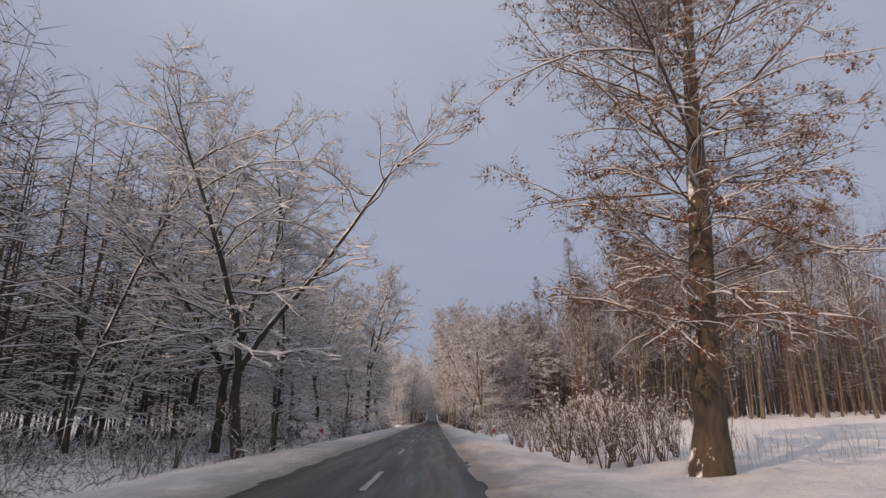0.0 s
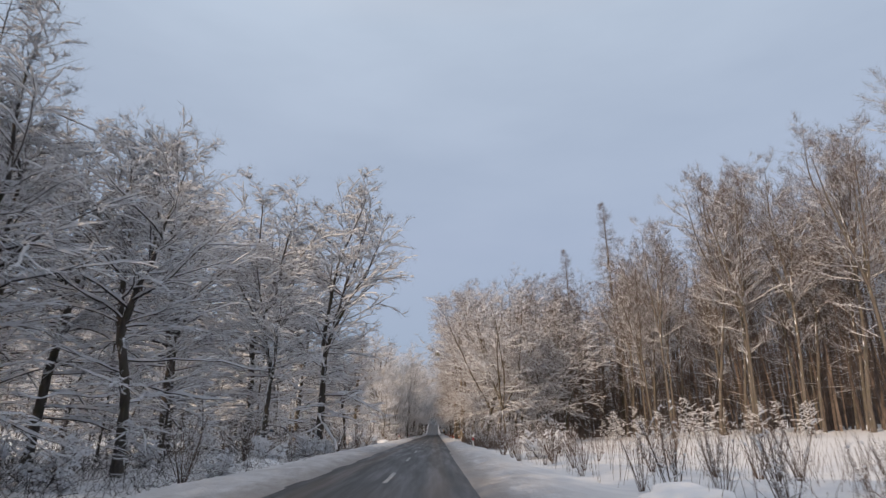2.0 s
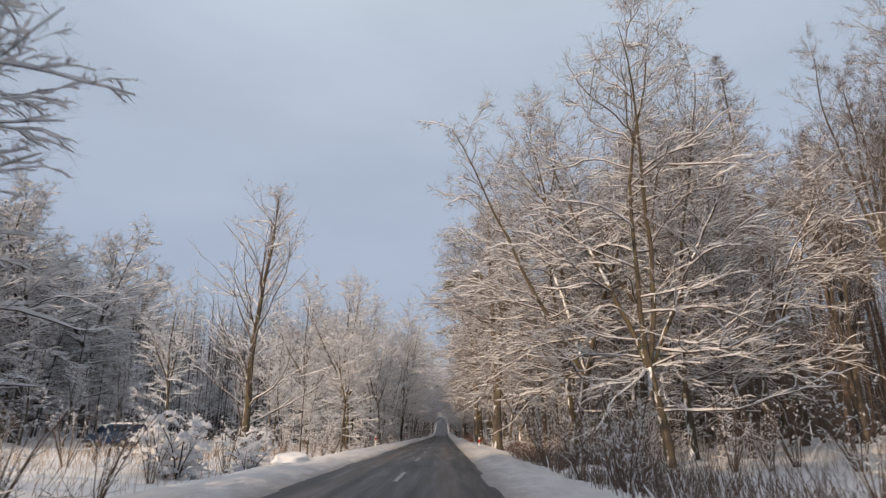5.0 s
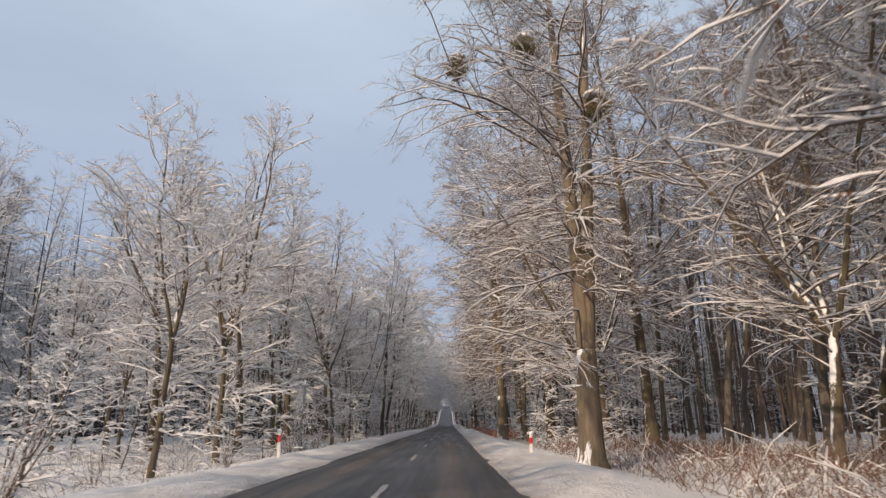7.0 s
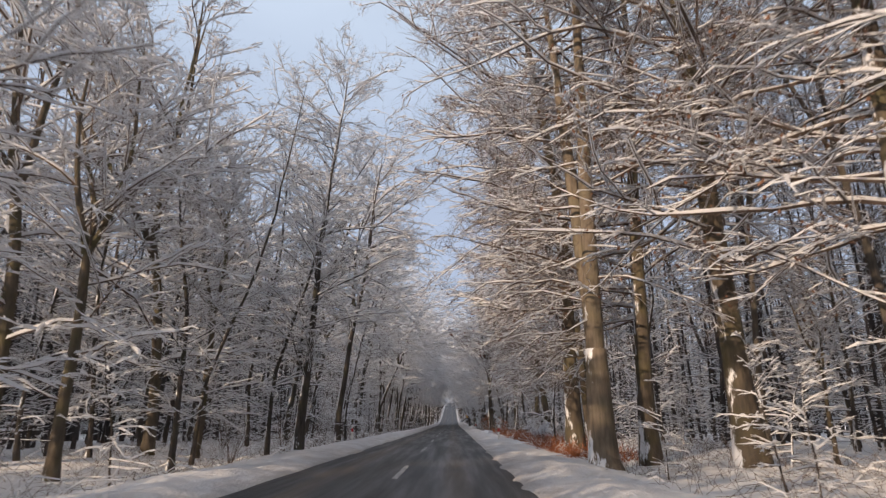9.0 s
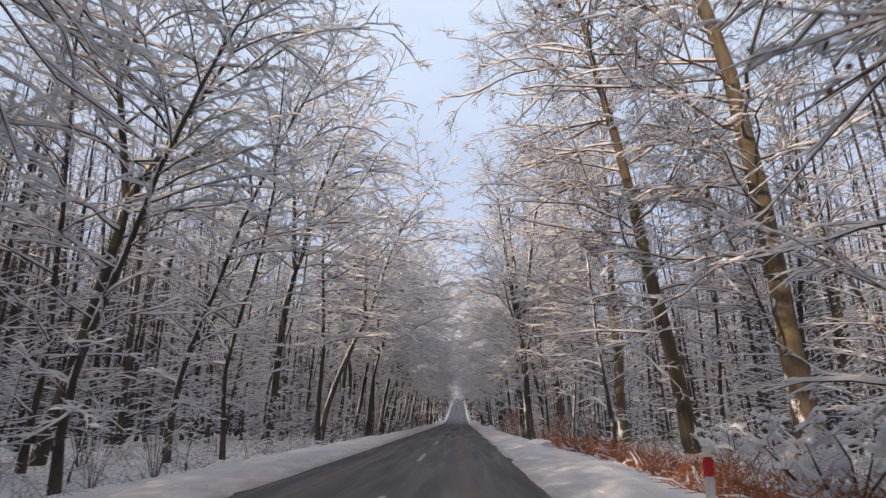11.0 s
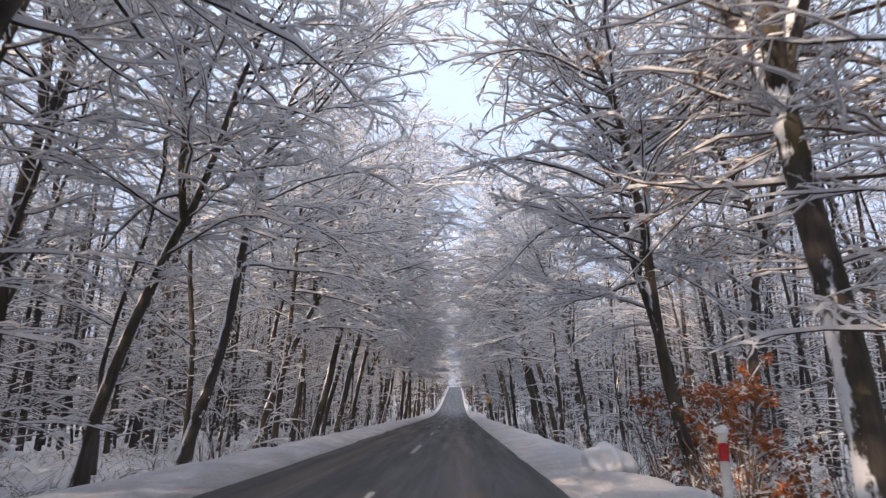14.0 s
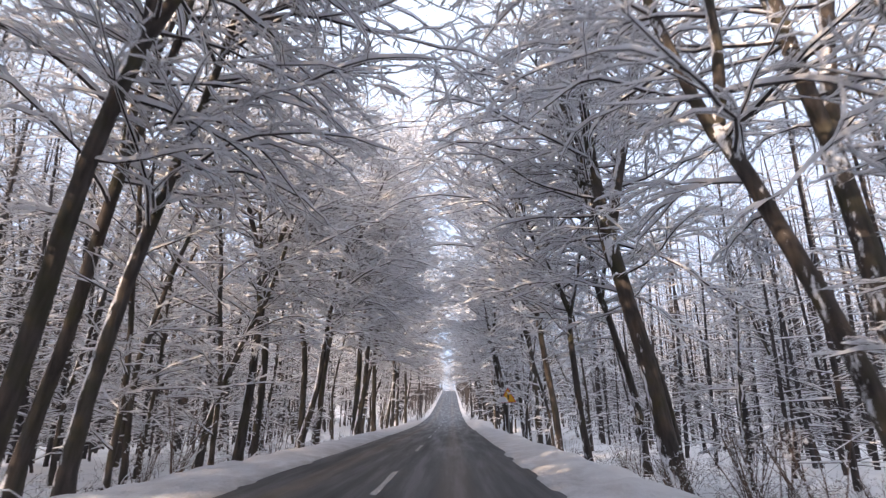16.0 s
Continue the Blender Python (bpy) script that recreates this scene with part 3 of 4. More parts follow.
OVER = Kind("overhanging_tree", range(201, 204), dict(height=20, radius=0.18, limbs=32, clear=0.34, rise=(0.3, 0.95), reach=8.0, low=0.7, taper=0.2, sag=0.11, lift=0.02, subs=10, twigs=4, bias=0.6, wander=0.13, crook=0.045, limb_steps=10, limb_sides=3),
            BARK_DARK, TWIG_DARK, "dark tree whose long snowy boughs reach across the road", "tree", "trees arching over the road", 1.8, mist=3000)
TALL = Kind("tall_tree", range(191, 193), dict(height=25, radius=0.29, split=0.33, leaders=3, leader=0.6, fork=0.28, limbs=40, clear=0.34, rise=(0.3, 1.1), reach=6.4, taper=0.4, sag=0.16, lift=0.1, subs=11, twigs=5, bias=0.3, wander=0.14, crook=0.03, limb_steps=9, sides=12, spray=0.3),
            BARK_DARK, TWIG_DARK, "stout dark trunk plastered with snow under drooping white boughs", "tree", "trees arching over the road", 1.2, mist=7000)
BROAD = Kind("broad_tree", range(141, 144), dict(height=18, radius=0.26, limbs=72, stout=0.0075, clear=0.13, split=0.34, leaders=3, fork=0.2, rise=(-0.05, 1.15), reach=5.8, low=1.0, taper=0.62, sag=0.08, lift=0.04, subs=10, twigs=4, crook=0.05, limb_sides=3),
             BARK_DARK, TWIG_DARK, "dark-trunked tree with a broad dense crown under heavy snow", "tree", "broad-crowned trees", 2.0, bare=0.1, mist=14000)
LIT = Kind("snowy_tree", range(151, 154), dict(height=17, radius=0.17, limbs=50, clear=0.12, rise=(0.25, 1.15), reach=4.4, low=0.9, taper=0.35, sag=0.05, lift=0.05, subs=9, twigs=4, split=0.4, leaders=3, fork=0.3, crook=0.05, limb_sides=3),
           BARK_MOSSY, TWIG_BROWN, "slender tree covered in bright sunlit snow", "tree", "sunlit snowy trees", 1.6, bare=0.0, mist=2500)
BUSH = Kind("snowy_bush", range(161, 163), dict(height=1.3, radius=0.012, steps=4, stems=8, stem_lean=0.7, limbs=40, clear=0.05, rise=(0.2, 0.9), reach=0.75, sag=0.12, forks=1, subs=4, twigs=2, tips=1, crook=0.12, limb_steps=3, sub_steps=2, sides=3, limb_sides=3, fine=0.006),
            TWIG_DARK, TWIG_DARK, "low rounded bush weighed down by lumps of snow", "shrub", "snowy bushes", 2.2)
FORKED = Kind("forked_tree", range(21, 23), dict(height=19, radius=0.24, limbs=60, clear=0.2, split=0.2, leaders=3, fork=0.45, rise=(0.1, 0.9), reach=5.4, sag=0.06, subs=10, twigs=4, bias=0.25, wander=0.18, crook=0.06),
              BARK_DARK, TWIG_DARK, "bare forked tree with dark stems and a wide snowy crown", "tree", "roadside trees", 1.6, bare=0.1, mist=8000)
SPREADING = Kind("spreading_tree", range(31, 34), dict(height=19, radius=0.2, limbs=80, clear=0.12, split=0.22, leaders=4, fork=0.42, leader=0.5, rise=(0.1, 1.05), reach=5.6, low=0.85, sag=0.07, subs=11, twigs=4, wander=0.19, crook=0.05, sub_up=0.2),
                 BARK_MOSSY, TWIG_BEECH, "broad bare tree with sunlit snowy boughs down to the ground", "tree", "sunlit trees by the road", 1.1, bare=0.35, leaves=900, leaf=LEAF_BROWN, leaf_size=0.07, mist=12000)
MISTLE = Kind("twin_trunk_tree", range(41, 43), dict(height=26, radius=0.45, split=0.14, leaders=2, leader=0.6, fork=0.06, limbs=60, clear=0.14, rise=(-0.05, 0.75), reach=7.0, taper=0.35, low=0.5, sag=0.13, subs=11, twigs=5, bias=0.45, sub_up=-0.05, spray=0.35, wander=0.16, crook=0.015, sides=12),
              BARK_SMOOTH, TWIG_BROWN, "twin-trunked tree with smooth tan bark and snowy boughs", "tree", "roadside trees", 0.85, bare=0.4, mist=16000)
MOSSY = Kind("mossy_tree", range(51, 54), dict(height=22, radius=0.24, limbs=54, clear=0.2, rise=(0.05, 1.0), reach=6.2, sag=0.11, lift=0.08, subs=11, twigs=5, bias=0.45, wander=0.16, crook=0.03, sides=10),
             BARK_MOSSY, TWIG_BROWN, "bare tree with mossy tan trunk and heavy snow on its boughs", "tree", "roadside trees", 1.1, bare=0.2, leaves=3000, leaf=LEAF_BROWN, leaf_size=0.07, mist=14000)
POLE = Kind("forest_tree", range(61, 65), dict(height=22, radius=0.11, limbs=34, clear=0.1, rise=(0.3, 1.1), reach=4.2, taper=0.35, sag=0.07, subs=7, twigs=3, tips=1, crook=0.06, limb_steps=5, sub_steps=3, sides=6, limb_sides=3),
            BARK_DARK, TWIG_DARK, "slender dark forest tree with snow along every branch", "tree", "forest trees", 1.4, mist=2200)
BROWN = Kind("beech_tree", range(71, 74), dict(height=25, radius=0.16, limbs=60, clear=0.25, rise=(0.35, 1.15), reach=4.4, sag=0.0, subs=9, twigs=4, tips=1, taper=0.4, stout=0.0048, split=0.45, leaders=4, fork=0.2, low=0.8, spray=-0.3, crook=0.03, limb_steps=5, sub_steps=3, sides=6, limb_sides=3, sub_up=0.3, twig_up=0.25, fine=0.008),
             BARK_GREY, TWIG_BEECH, "tall sunlit brown beech with steep bare branches and little snow", "tree", "sunlit forest edge", 0.85, bare=0.4, mist=13000)
DROOPY = Kind("young_tree", range(81, 84), dict(height=6.5, radius=0.045, limbs=20, clear=0.1, rise=(0.0, 0.7), reach=2.2, sag=0.16, forks=1, subs=4, twigs=2, tips=1, crook=0.09, limb_steps=4, sub_steps=2, sides=5, limb_sides=3),
              BARK_DARK, TWIG_DARK, "young tree bent under fresh snow", "sapling", "young trees under the forest edge", 1.6, mist=500)
SHRUB = Kind("shrub", range(91, 94), dict(height=2.5, radius=0.009, steps=5, stems=9, stem_lean=0.3, limbs=24, clear=0.2, rise=(0.6, 1.2), reach=0.8, sag=0.0, forks=1, subs=2, twigs=2, tips=1, crook=0.07, limb_steps=2, sub_steps=2, sides=3, limb_sides=3, fine=0.005),
             TWIG_BROWN, TWIG_BROWN, "leafless shrub of thin upright stems with tufts of snow", "shrub", "roadside shrubs", 0.55, bare=0.7, tufts=60, mist=0)
LEAFY = Kind("leafy_shrub", range(101, 103), dict(height=3.2, radius=0.02, stems=4, stem_lean=0.3, limbs=26, clear=0.1, rise=(0.1, 0.8), reach=1.3, sag=0.1, forks=1, subs=4, twigs=2, tips=1, crook=0.08, limb_steps=3, sub_steps=2, sides=5, limb_sides=3),
             TWIG_BROWN, TWIG_BROWN, "shrub with rust-coloured dead leaves and some snow", "shrub", "leafy shrubs", 0.9, leaves=2600, leaf=LEAF_RUST, leaf_size=0.08)
LARCH = Kind("larch_tree", range(131, 132), dict(height=30, radius=0.22, limbs=150, clear=0.4, rise=(-0.15, 0.3), reach=2.6, low=1.0, taper=0.85, sag=0.05, forks=1, subs=4, twigs=3, tips=1, crook=0.01, limb_steps=3, sub_steps=2, sides=6, limb_sides=3, fine=0.01),
             BARK_MOSSY, TWIG_BROWN, "very tall narrow brown larch above the forest edge", "tree", "larches", 0.35, bare=0.85, mist=9000)
OAK = Kind("oak_tree", range(111, 112), dict(height=21, radius=0.4, limbs=80, clear=0.17, rise=(0.05, 1.0), reach=7.2, taper=0.3, spray=0.25, low=0.6, sag=0.08, lift=0.05, subs=12, twigs=5, bias=0.3, crook=0.03, sides=12, hair=0.006),
           BARK_OAK, TWIG_BROWN, "stout oak with dark trunk and brown dead leaves on its twigs", "tree", "", 0.8, leaves=24000, leaf=LEAF_BROWN, leaf_size=0.08, bare=0.5, mist=26000)

SPRUCE = Kind("young_spruce", range(171, 172), dict(height=5.5, radius=0.05, limbs=70, clear=0.06, rise=(-0.15, 0.3), reach=1.5, low=1.0, taper=0.95, sag=0.14, forks=1, subs=5, twigs=3, tips=1, crook=0.01, limb_steps=4, sub_steps=2, sides=5, limb_sides=3),
              BARK_DARK, TWIG_DARK, "young spruce buried under thick lumps of snow", "sapling", "snow-laden young spruces", 3.0, mist=1500)

# ---- trees that stand alone enough to be told apart ----
FORKED.put(-7.6, 23.9, turn=20, which=0)
FORKED.put(-9.2, 25.6, turn=150, which=1, scale=0.95)
ROADSIDE.put(-7.2, 27.4, turn=0, scale=0.5, which=3)
ROADSIDE.put(-8.2, 31.0, turn=40, scale=0.62, which=4)
FORKED.put(-13.5, 34.5, turn=80, which=2, scale=1.0)
OAK.put(6.8, 15.0, turn=180, lean=(1.3, 0))
ROADSIDE.put(-10.6, 55.0, turn=10, scale=0.72, which=0)
for x, y, s, k in ((-14.0, 62.5, 0.92, 1), (-15.5, 66.5, 0.95, 2), (-12.8, 72.5, 1.0, 3), (-13.0, 51.0, 0.72, 0), (-10.6, 44.5, 0.68, 1), (-9.6, 50.0, 0.72, 2), (-18.0, 55.0, 1.0, 1), (-13.5, 41.0, 0.68, 2), (-9.3, 64.5, 0.66, 0),
                   (-8.4, 74.9, 1.1, 3), (-10.6, 88.5, 0.6, 1), (-8.1, 85.8, 0.62, 2), (-11.0, 79.5, 0.95, 0), (-16.5, 84.5, 1.05, 3)):
    BROAD.put(x, y, turn=k * 70 + 9 * x, scale=s, which=k)
# the lit group on the right and the forest edge behind the snowy clearing
for x, y, s, k in ((8.2, 101.0, 1.0, 0), (10.5, 104.5, 0.95, 1), (14.2, 107.0, 0.9, 2), (6.6, 109.5, 1.18, 1), (17.5, 112.0, 1.1, 0), (10.8, 113.5, 1.25, 2), (7.8, 114.5, 1.2, 0), (13.5, 120.5, 1.25, 1), (9.6, 125.5, 0.95, 2), (6.6, 139.4, 0.95, 2)):
    SPREADING.put(x, y, turn=k * 77 + x * 20, scale=s, which=k)
MISTLE.put(4.45, 129.4, turn=180, which=0, lean=(0.2, 0))
MISTLE.put(4.4, 159.5, turn=100, which=1, scale=1.0)
for x, y, s, k in ((10.5, 141.5, 1.2, 2), (6.4, 161.5, 1.15, 0), (9.5, 147.0, 1.25, 1), (9.6, 153.5, 1.1, 0), (8.2, 158.5, 1.2, 2), (5.4, 168.5, 1.15, 1)):
    MOSSY.put(x, y, turn=150 + 30 * k, scale=s, which=k)
# left side of the second stretch
ASH.put(-10.6, 110.9, turn=60)
ROADSIDE.put(-9.2, 117.8, turn=0, scale=0.5, which=4)
ROADSIDE.put(-9.0, 119.0, turn=90, scale=0.58, which=3)
for x, y, s, k in ((-6.2, 166.0, 0.95, 2), (-8.0, 159.0, 0.95, 0)):
    ROADSIDE.put(x, y, turn=20 * k - 40, scale=s, which=k)
for x, y, s, k in ((-8.2, 127.2, 0.6, 0), (-8.7, 133.2, 0.7, 1), (-9.8, 138.6, 1.0, 2), (-9.9, 144.5, 1.35, 3), (-11.6, 151.0, 1.5, 0), (-9.4, 156.0, 1.3, 1), (-13.4, 137.5, 0.98, 2), (-14.5, 147.0, 1.42, 3), (-9.4, 163.8, 1.35, 0), (-10.7, 162.9, 1.2, 2),
                   (-12.0, 132.5, 0.65, 3), (-15.5, 134.0, 0.75, 1), (-12.8, 158.0, 1.3, 2), (-16.5, 154.0, 1.35, 1), (-18.5, 143.0, 1.25, 0), (-7.4, 149.0, 0.7, 2)):
    LIT.put(x, y, turn=k * 80 + 11 * x, scale=s, which=k)
SPRUCE.put(-15.5, 219.0)
SPRUCE.put(-10.7, 104.9, turn=90, scale=0.36)
BUSH.put(-9.9, 109.4, turn=120, scale=1.2)
BUSH.put(-6.9, 100.4, scale=0.9)
BUSH.put(-8.6, 98.6, turn=70, scale=1.3)
BUSH.put(-9.6, 99.8, turn=150, scale=1.2)
BUSH.put(-7.4, 58.5, turn=30, scale=0.8)
BUSH.put(-10.6, 54.0, turn=200, scale=0.9)
BUSH.put(6.2, 66.0, turn=100, scale=1.0)
BUSH.put(5.6, 133.5, turn=10, scale=0.8)
BUSH.put(6.0, 183.0, turn=40, scale=1.0)
BUSH.put(7.4, 190.0, turn=160, scale=1.1)
# third stretch, left: leaning trunks
for x, y, s, k, lx in ((-7.0, 178.4, 0.95, 0, 0.3), (-10.9, 180.6, 1.0, 1, 1.3), (-11.9, 189.9, 1.0, 2, 1.5), (-9.6, 203.2, 1.0, 3, 0.8), (-9.1, 211.9, 1.05, 4, 1.5), (-9.5, 222.6, 0.9, 5, 1.0),
                       (-7.1, 218.4, 0.7, 3, 1.1), (-8.0, 225.0, 0.85, 1, 0.8), (-9.5, 226.1, 0.9, 2, 1.3), (-10.2, 224.0, 0.95, 0, -0.2), (-8.0, 234.8, 0.8, 4, 0.6), (-9.4, 256.0, 0.9, 1, 0.8),
                       (-11.4, 236.1, 1.0, 3, 0.4), (-8.6, 264.3, 1.15, 3, 2.2), (-8.6, 257.4, 1.2, 2, 1.6), (-10.3, 267.6, 1.1, 0, 1.7), (-9.5, 250.6, 0.95, 4, 1.4), (-9.5, 251.7, 0.75, 3, 0.2),
                       (-9.5, 276.0, 0.8, 4, 1.2), (-8.4, 276.9, 1.0, 2, 0.4), (-8.9, 280.3, 0.9, 1, 0.5), (-8.3, 286.1, 1.0, 5, 0.6), (-9.5, 258.7, 0.6, 5, 0.5)):
    ARCH.put(x, y, turn=15 * k - 30, scale=s, which=k, lean=(lx, 0))
# third stretch, right
for x, y, s, k, lx, kind in ((7.9, 176.2, 0.85, 0, -0.9, MOSSY), (10.1, 190.9, 1.15, 1, -0.4, MOSSY), (8.8, 196.4, 1.0, 2, -0.8, MOSSY), (9.6, 209.0, 1.0, 0, -0.3, MOSSY), (5.0, 216.3, 1.0, 0, -0.6, TALL), (4.6, 214.6, 0.75, 2, 0.3, ARCH),
                             (5.8, 230.5, 1.0, 1, 0.0, TALL), (6.6, 222.5, 0.85, 4, 0.8, ARCH), (7.2, 241.2, 0.85, 4, 0.2, ARCH), (8.8, 240.0, 0.95, 1, 0.3, ARCH), (9.5, 230.4, 1.15, 0, -0.3, MOSSY),
                             (6.6, 262.0, 1.0, 0, -1.0, ARCH), (8.9, 264.5, 1.0, 0, -1.0, TALL), (5.6, 247.6, 0.6, 3, -0.6, ARCH), 
                             (7.4, 273.2, 1.0, 4, -0.4, ARCH), (6.75, 271.8, 1.1, 1, -1.2, TALL), (5.6, 278.0, 0.85, 2, -0.5, ARCH), (8.1, 279.0, 0.95, 4, 0.0, ARCH),
                             (5.3, 290.2, 1.05, 3, -0.4, ARCH), (4.4, 301.0, 1.0, 0, -0.2, ARCH)):
    kind.put(x, y, turn=180 + 15 * k - 30, scale=s, which=k, lean=(lx, 0))

for k, (x, y, s, lx) in enumerate(((-7.8, 206.0, 0.8, 0.6), (-7.4, 228.5, 1.0, 0.9), (-8.0, 239.5, 1.0, 1.0), (-7.6, 247.0, 0.95, 1.2), (-7.7, 265.5, 1.0, 0.9), (-7.8, 284.0, 1.0, 0.8), (-7.2, 299.0, 1.05, 0.7), (-7.0, 318.0, 1.0, 1.1), (-7.0, 338.0, 1.05, 1.1), (5.0, 323.0, 1.0, -1.0), (5.0, 343.0, 1.05, -1.0),
                                   (5.9, 237.0, 0.9, -0.5), (5.6, 254.5, 0.95, -0.8), (5.4, 284.0, 1.0, -0.6))):
    OVER.put(x, y, turn=(0 if x < 0 else 180) + 23 * k % 50 - 25, scale=s, lean=(lx, 0), which=k)
for x, y, h in ((25.4, 138.2, 36.5), (33.9, 138.8, 38.5)):
    LARCH.put(x, y, scale=h / 30)

# ---- the forest behind them ----
taken = [ob.matrix_basis.translation.xy.copy() for ob in scene.objects if ob.parent is None and ob.type == "EMPTY"]


def scatter(kind, count, x0, x1, y0, y1, gap, seed, scales=(0.8, 1.1), lean=0.5, road=0.0, extra=None):
    """Stands of a kind at random, no two nearer than the gap."""
    rng, done, tries = random.Random(seed), 0, 0
    while done < count and tries < count * 40:
        tries += 1
        x, y = rng.uniform(x0, x1), rng.uniform(y0, y1)
        if extra and not extra(x, y):
            continue
        if any(abs(x - p[0]) < gap and abs(y - p[1]) < gap and (x - p[0]) ** 2 + (y - p[1]) ** 2 < gap * gap for p in taken):
            continue
        taken.append(Vector((x, y)))
        face = (0 if x < 0 else 180) + rng.uniform(-70, 70)
        kind.put(x, y, turn=face, scale=rng.uniform(*scales), lean=(rng.gauss(0.0, lean) + (road if x < 0 else -road), rng.gauss(0, lean)))
        done += 1


sightline = lambda x, y: not (199 < y < 218 and abs(x + 0.646 * (y - 195)) < 1.6)
clearing_left = lambda x, y: not (x > -36 and 88 < y < 124) and not (-42 < x < -20 and 115 < y < 140)
edge_right = lambda x, y: x > 24 + max(0, (96 - y)) * 0.5
scatter(POLE, 26, -24, -11, -20, 62, 2.6, 1, (0.75, 1.0), extra=lambda x, y: x < -12.5 or y < 15)
scatter(POLE, 8, -22, -12, 56, 88, 3.2, 2, (0.6, 0.85))
scatter(POLE, 8, -20, -11, 128, 165, 2.4, 3, (0.5, 0.7), extra=clearing_left)
scatter(POLE, 76, -21, -7.5, 160, 285, 1.8, 4, (0.75, 1.1), road=0.5, extra=sightline)
scatter(POLE, 46, 6.0, 21, 160, 285, 1.8, 5, (0.75, 1.1), road=0.3)
scatter(POLE, 22, -18, -6.5, 283, 350, 2.2, 6, (0.85, 1.1), road=0.5)
scatter(POLE, 22, 4.8, 18, 283, 350, 2.2, 7, (0.85, 1.1), road=0.5)
scatter(ARCH, 18, -9.5, -6.2, 290, 350, 3.0, 10, (0.9, 1.1), road=0.9)
scatter(ARCH, 16, 4.4, 8.0, 290, 350, 3.0, 11, (0.9, 1.1), road=0.8)
scatter(BROAD, 16, -64, -40, 126, 170, 4.5, 8, (1.25, 1.5))
scatter(LIT, 24, -46, -21, 126, 168, 3.2, 9, (0.55, 1.0), extra=lambda x, y: not (-34 < x < -24 and y < 140))
scatter(BROWN, 20, 11, 24, 112, 172, 3.0, 12, (0.9, 1.1))
scatter(BROWN, 20, 22, 44, 45, 96, 3.2, 13, (1.0, 1.2), extra=edge_right)
scatter(BROWN, 26, 22, 46, 92, 135, 3.0, 16, (0.92, 1.08), extra=edge_right)
scatter(LIT, 6, 10.5, 18, 124, 160, 2.6, 17, (0.7, 1.1))
scatter(BROWN, 8, 9, 22, -24, 8, 3.4, 15, (0.7, 0.9))


def far_woods(name, count, inside, x0, x1, y0, y1, seed, height, boughs, reach, rise, wood, snowy, label, width=0.035, low=0.1):
    """A stand too deep to count: thin trunks with blades for boughs and ridges of snow on them."""
    rng = np.random.default_rng(seed)
    spots = []
    while len(spots) < count:
        x, y = rng.uniform(x0, x1), rng.uniform(y0, y1)
        if inside(x, y):
            spots.append((x, y, ground_z(x, y)))
    base = np.array(spots)
    h = height * rng.uniform(0.7, 1.1, count)
    lean = rng.normal(0, 0.06, (count, 2))
    top = base + np.stack((lean[:, 0] * h, lean[:, 1] * h, h), 1)
    r = 0.005 * h * rng.uniform(0.7, 1.5, count)
    a = rng.uniform(0, 6.28, count)
    ring = [base + np.stack((r * np.cos(a + k * 2.094), r * np.sin(a + k * 2.094), np.full(count, -0.3)), 1) for k in range(3)]
    verts = np.stack((*ring, top), 1).reshape(-1, 3)
    i = (np.arange(count) * 4)[:, None]
    faces = np.concatenate((i + (0, 1, 3), i + (1, 2, 3), i + (2, 0, 3)))
    k = rng.uniform(low, 1.0, (count, boughs))
    p = base[:, None] + (top - base)[:, None] * k[..., None]
    az = rng.uniform(0, 6.28, (count, boughs))
    el = rise[0] + (rise[1] - rise[0]) * k + rng.normal(0, 0.2, (count, boughs))
    e = np.stack((np.cos(az) * np.cos(el), np.sin(az) * np.cos(el), np.sin(el)), -1)
    ln = reach * (0.35 + 0.65 * np.minimum(1, (1.05 - k) * 2)) * rng.uniform(0.5, 1.2, (count, boughs))
    # a second order of boughs springs from the first
    q = p + e * (ln * rng.uniform(0.25, 0.8, ln.shape))[..., None]
    turn = rng.normal(0, 1, e.shape) * (1, 1, 0.45)
    e2 = e + turn / (np.linalg.norm(turn, axis=-1, keepdims=True) + 1e-6) * 0.9
    e2 /= np.linalg.norm(e2, axis=-1, keepdims=True)
    fine = np.concatenate((np.concatenate((p, e, ln[..., None]), -1).reshape(-1, 7), np.concatenate((q, e2, ln[..., None] * 0.6), -1).reshape(-1, 7)))
    ob = new(name, mesh_of(name, joined((verts, NO_QUADS, faces), blades(rng, fine, width * 0.45)), wood))
    tagged(ob, label, "forest", "", "stuff")
    if snowy:
        tagged(child("snow", mesh_of("snow", dusting_far(rng, fine, width, snowy), SNOW_ON_TREES), ob, "snow on the distant branches"), kind="stuff")
    return ob


def blades(rng, fine, width):
    n = len(fine)
    p, e, k = fine[:, :3], fine[:, 3:6], fine[:, 6:7]
    w = width * rng.uniform(0.6, 1.3, (n, 1))
    verts = np.stack((p + UP * w, p - UP * w, p + e * k - UP * (0.03 * k * k)), 1).reshape(-1, 3)
    return verts, NO_QUADS, np.arange(3 * n).reshape(-1, 3)


def dusting_far(rng, fine, width, share):
    fine = fine[rng.uniform(size=len(fine)) < share]
    n = len(fine)
    p, e, k = fine[:, :3], fine[:, 3:6], fine[:, 6:7]
    w = width * rng.uniform(0.6, 1.3, (n, 1)) * np.clip(1.2 - np.abs(e[:, 2:3]) * 1.1, 0.15, 1)
    tip = p + e * k - UP * (0.03 * k * k)
    verts = np.stack((p + UP * w * 2.2, p + UP * w * 0.1, tip), 1).reshape(-1, 3)
    return verts, NO_QUADS, np.arange(3 * n).reshape(-1, 3)


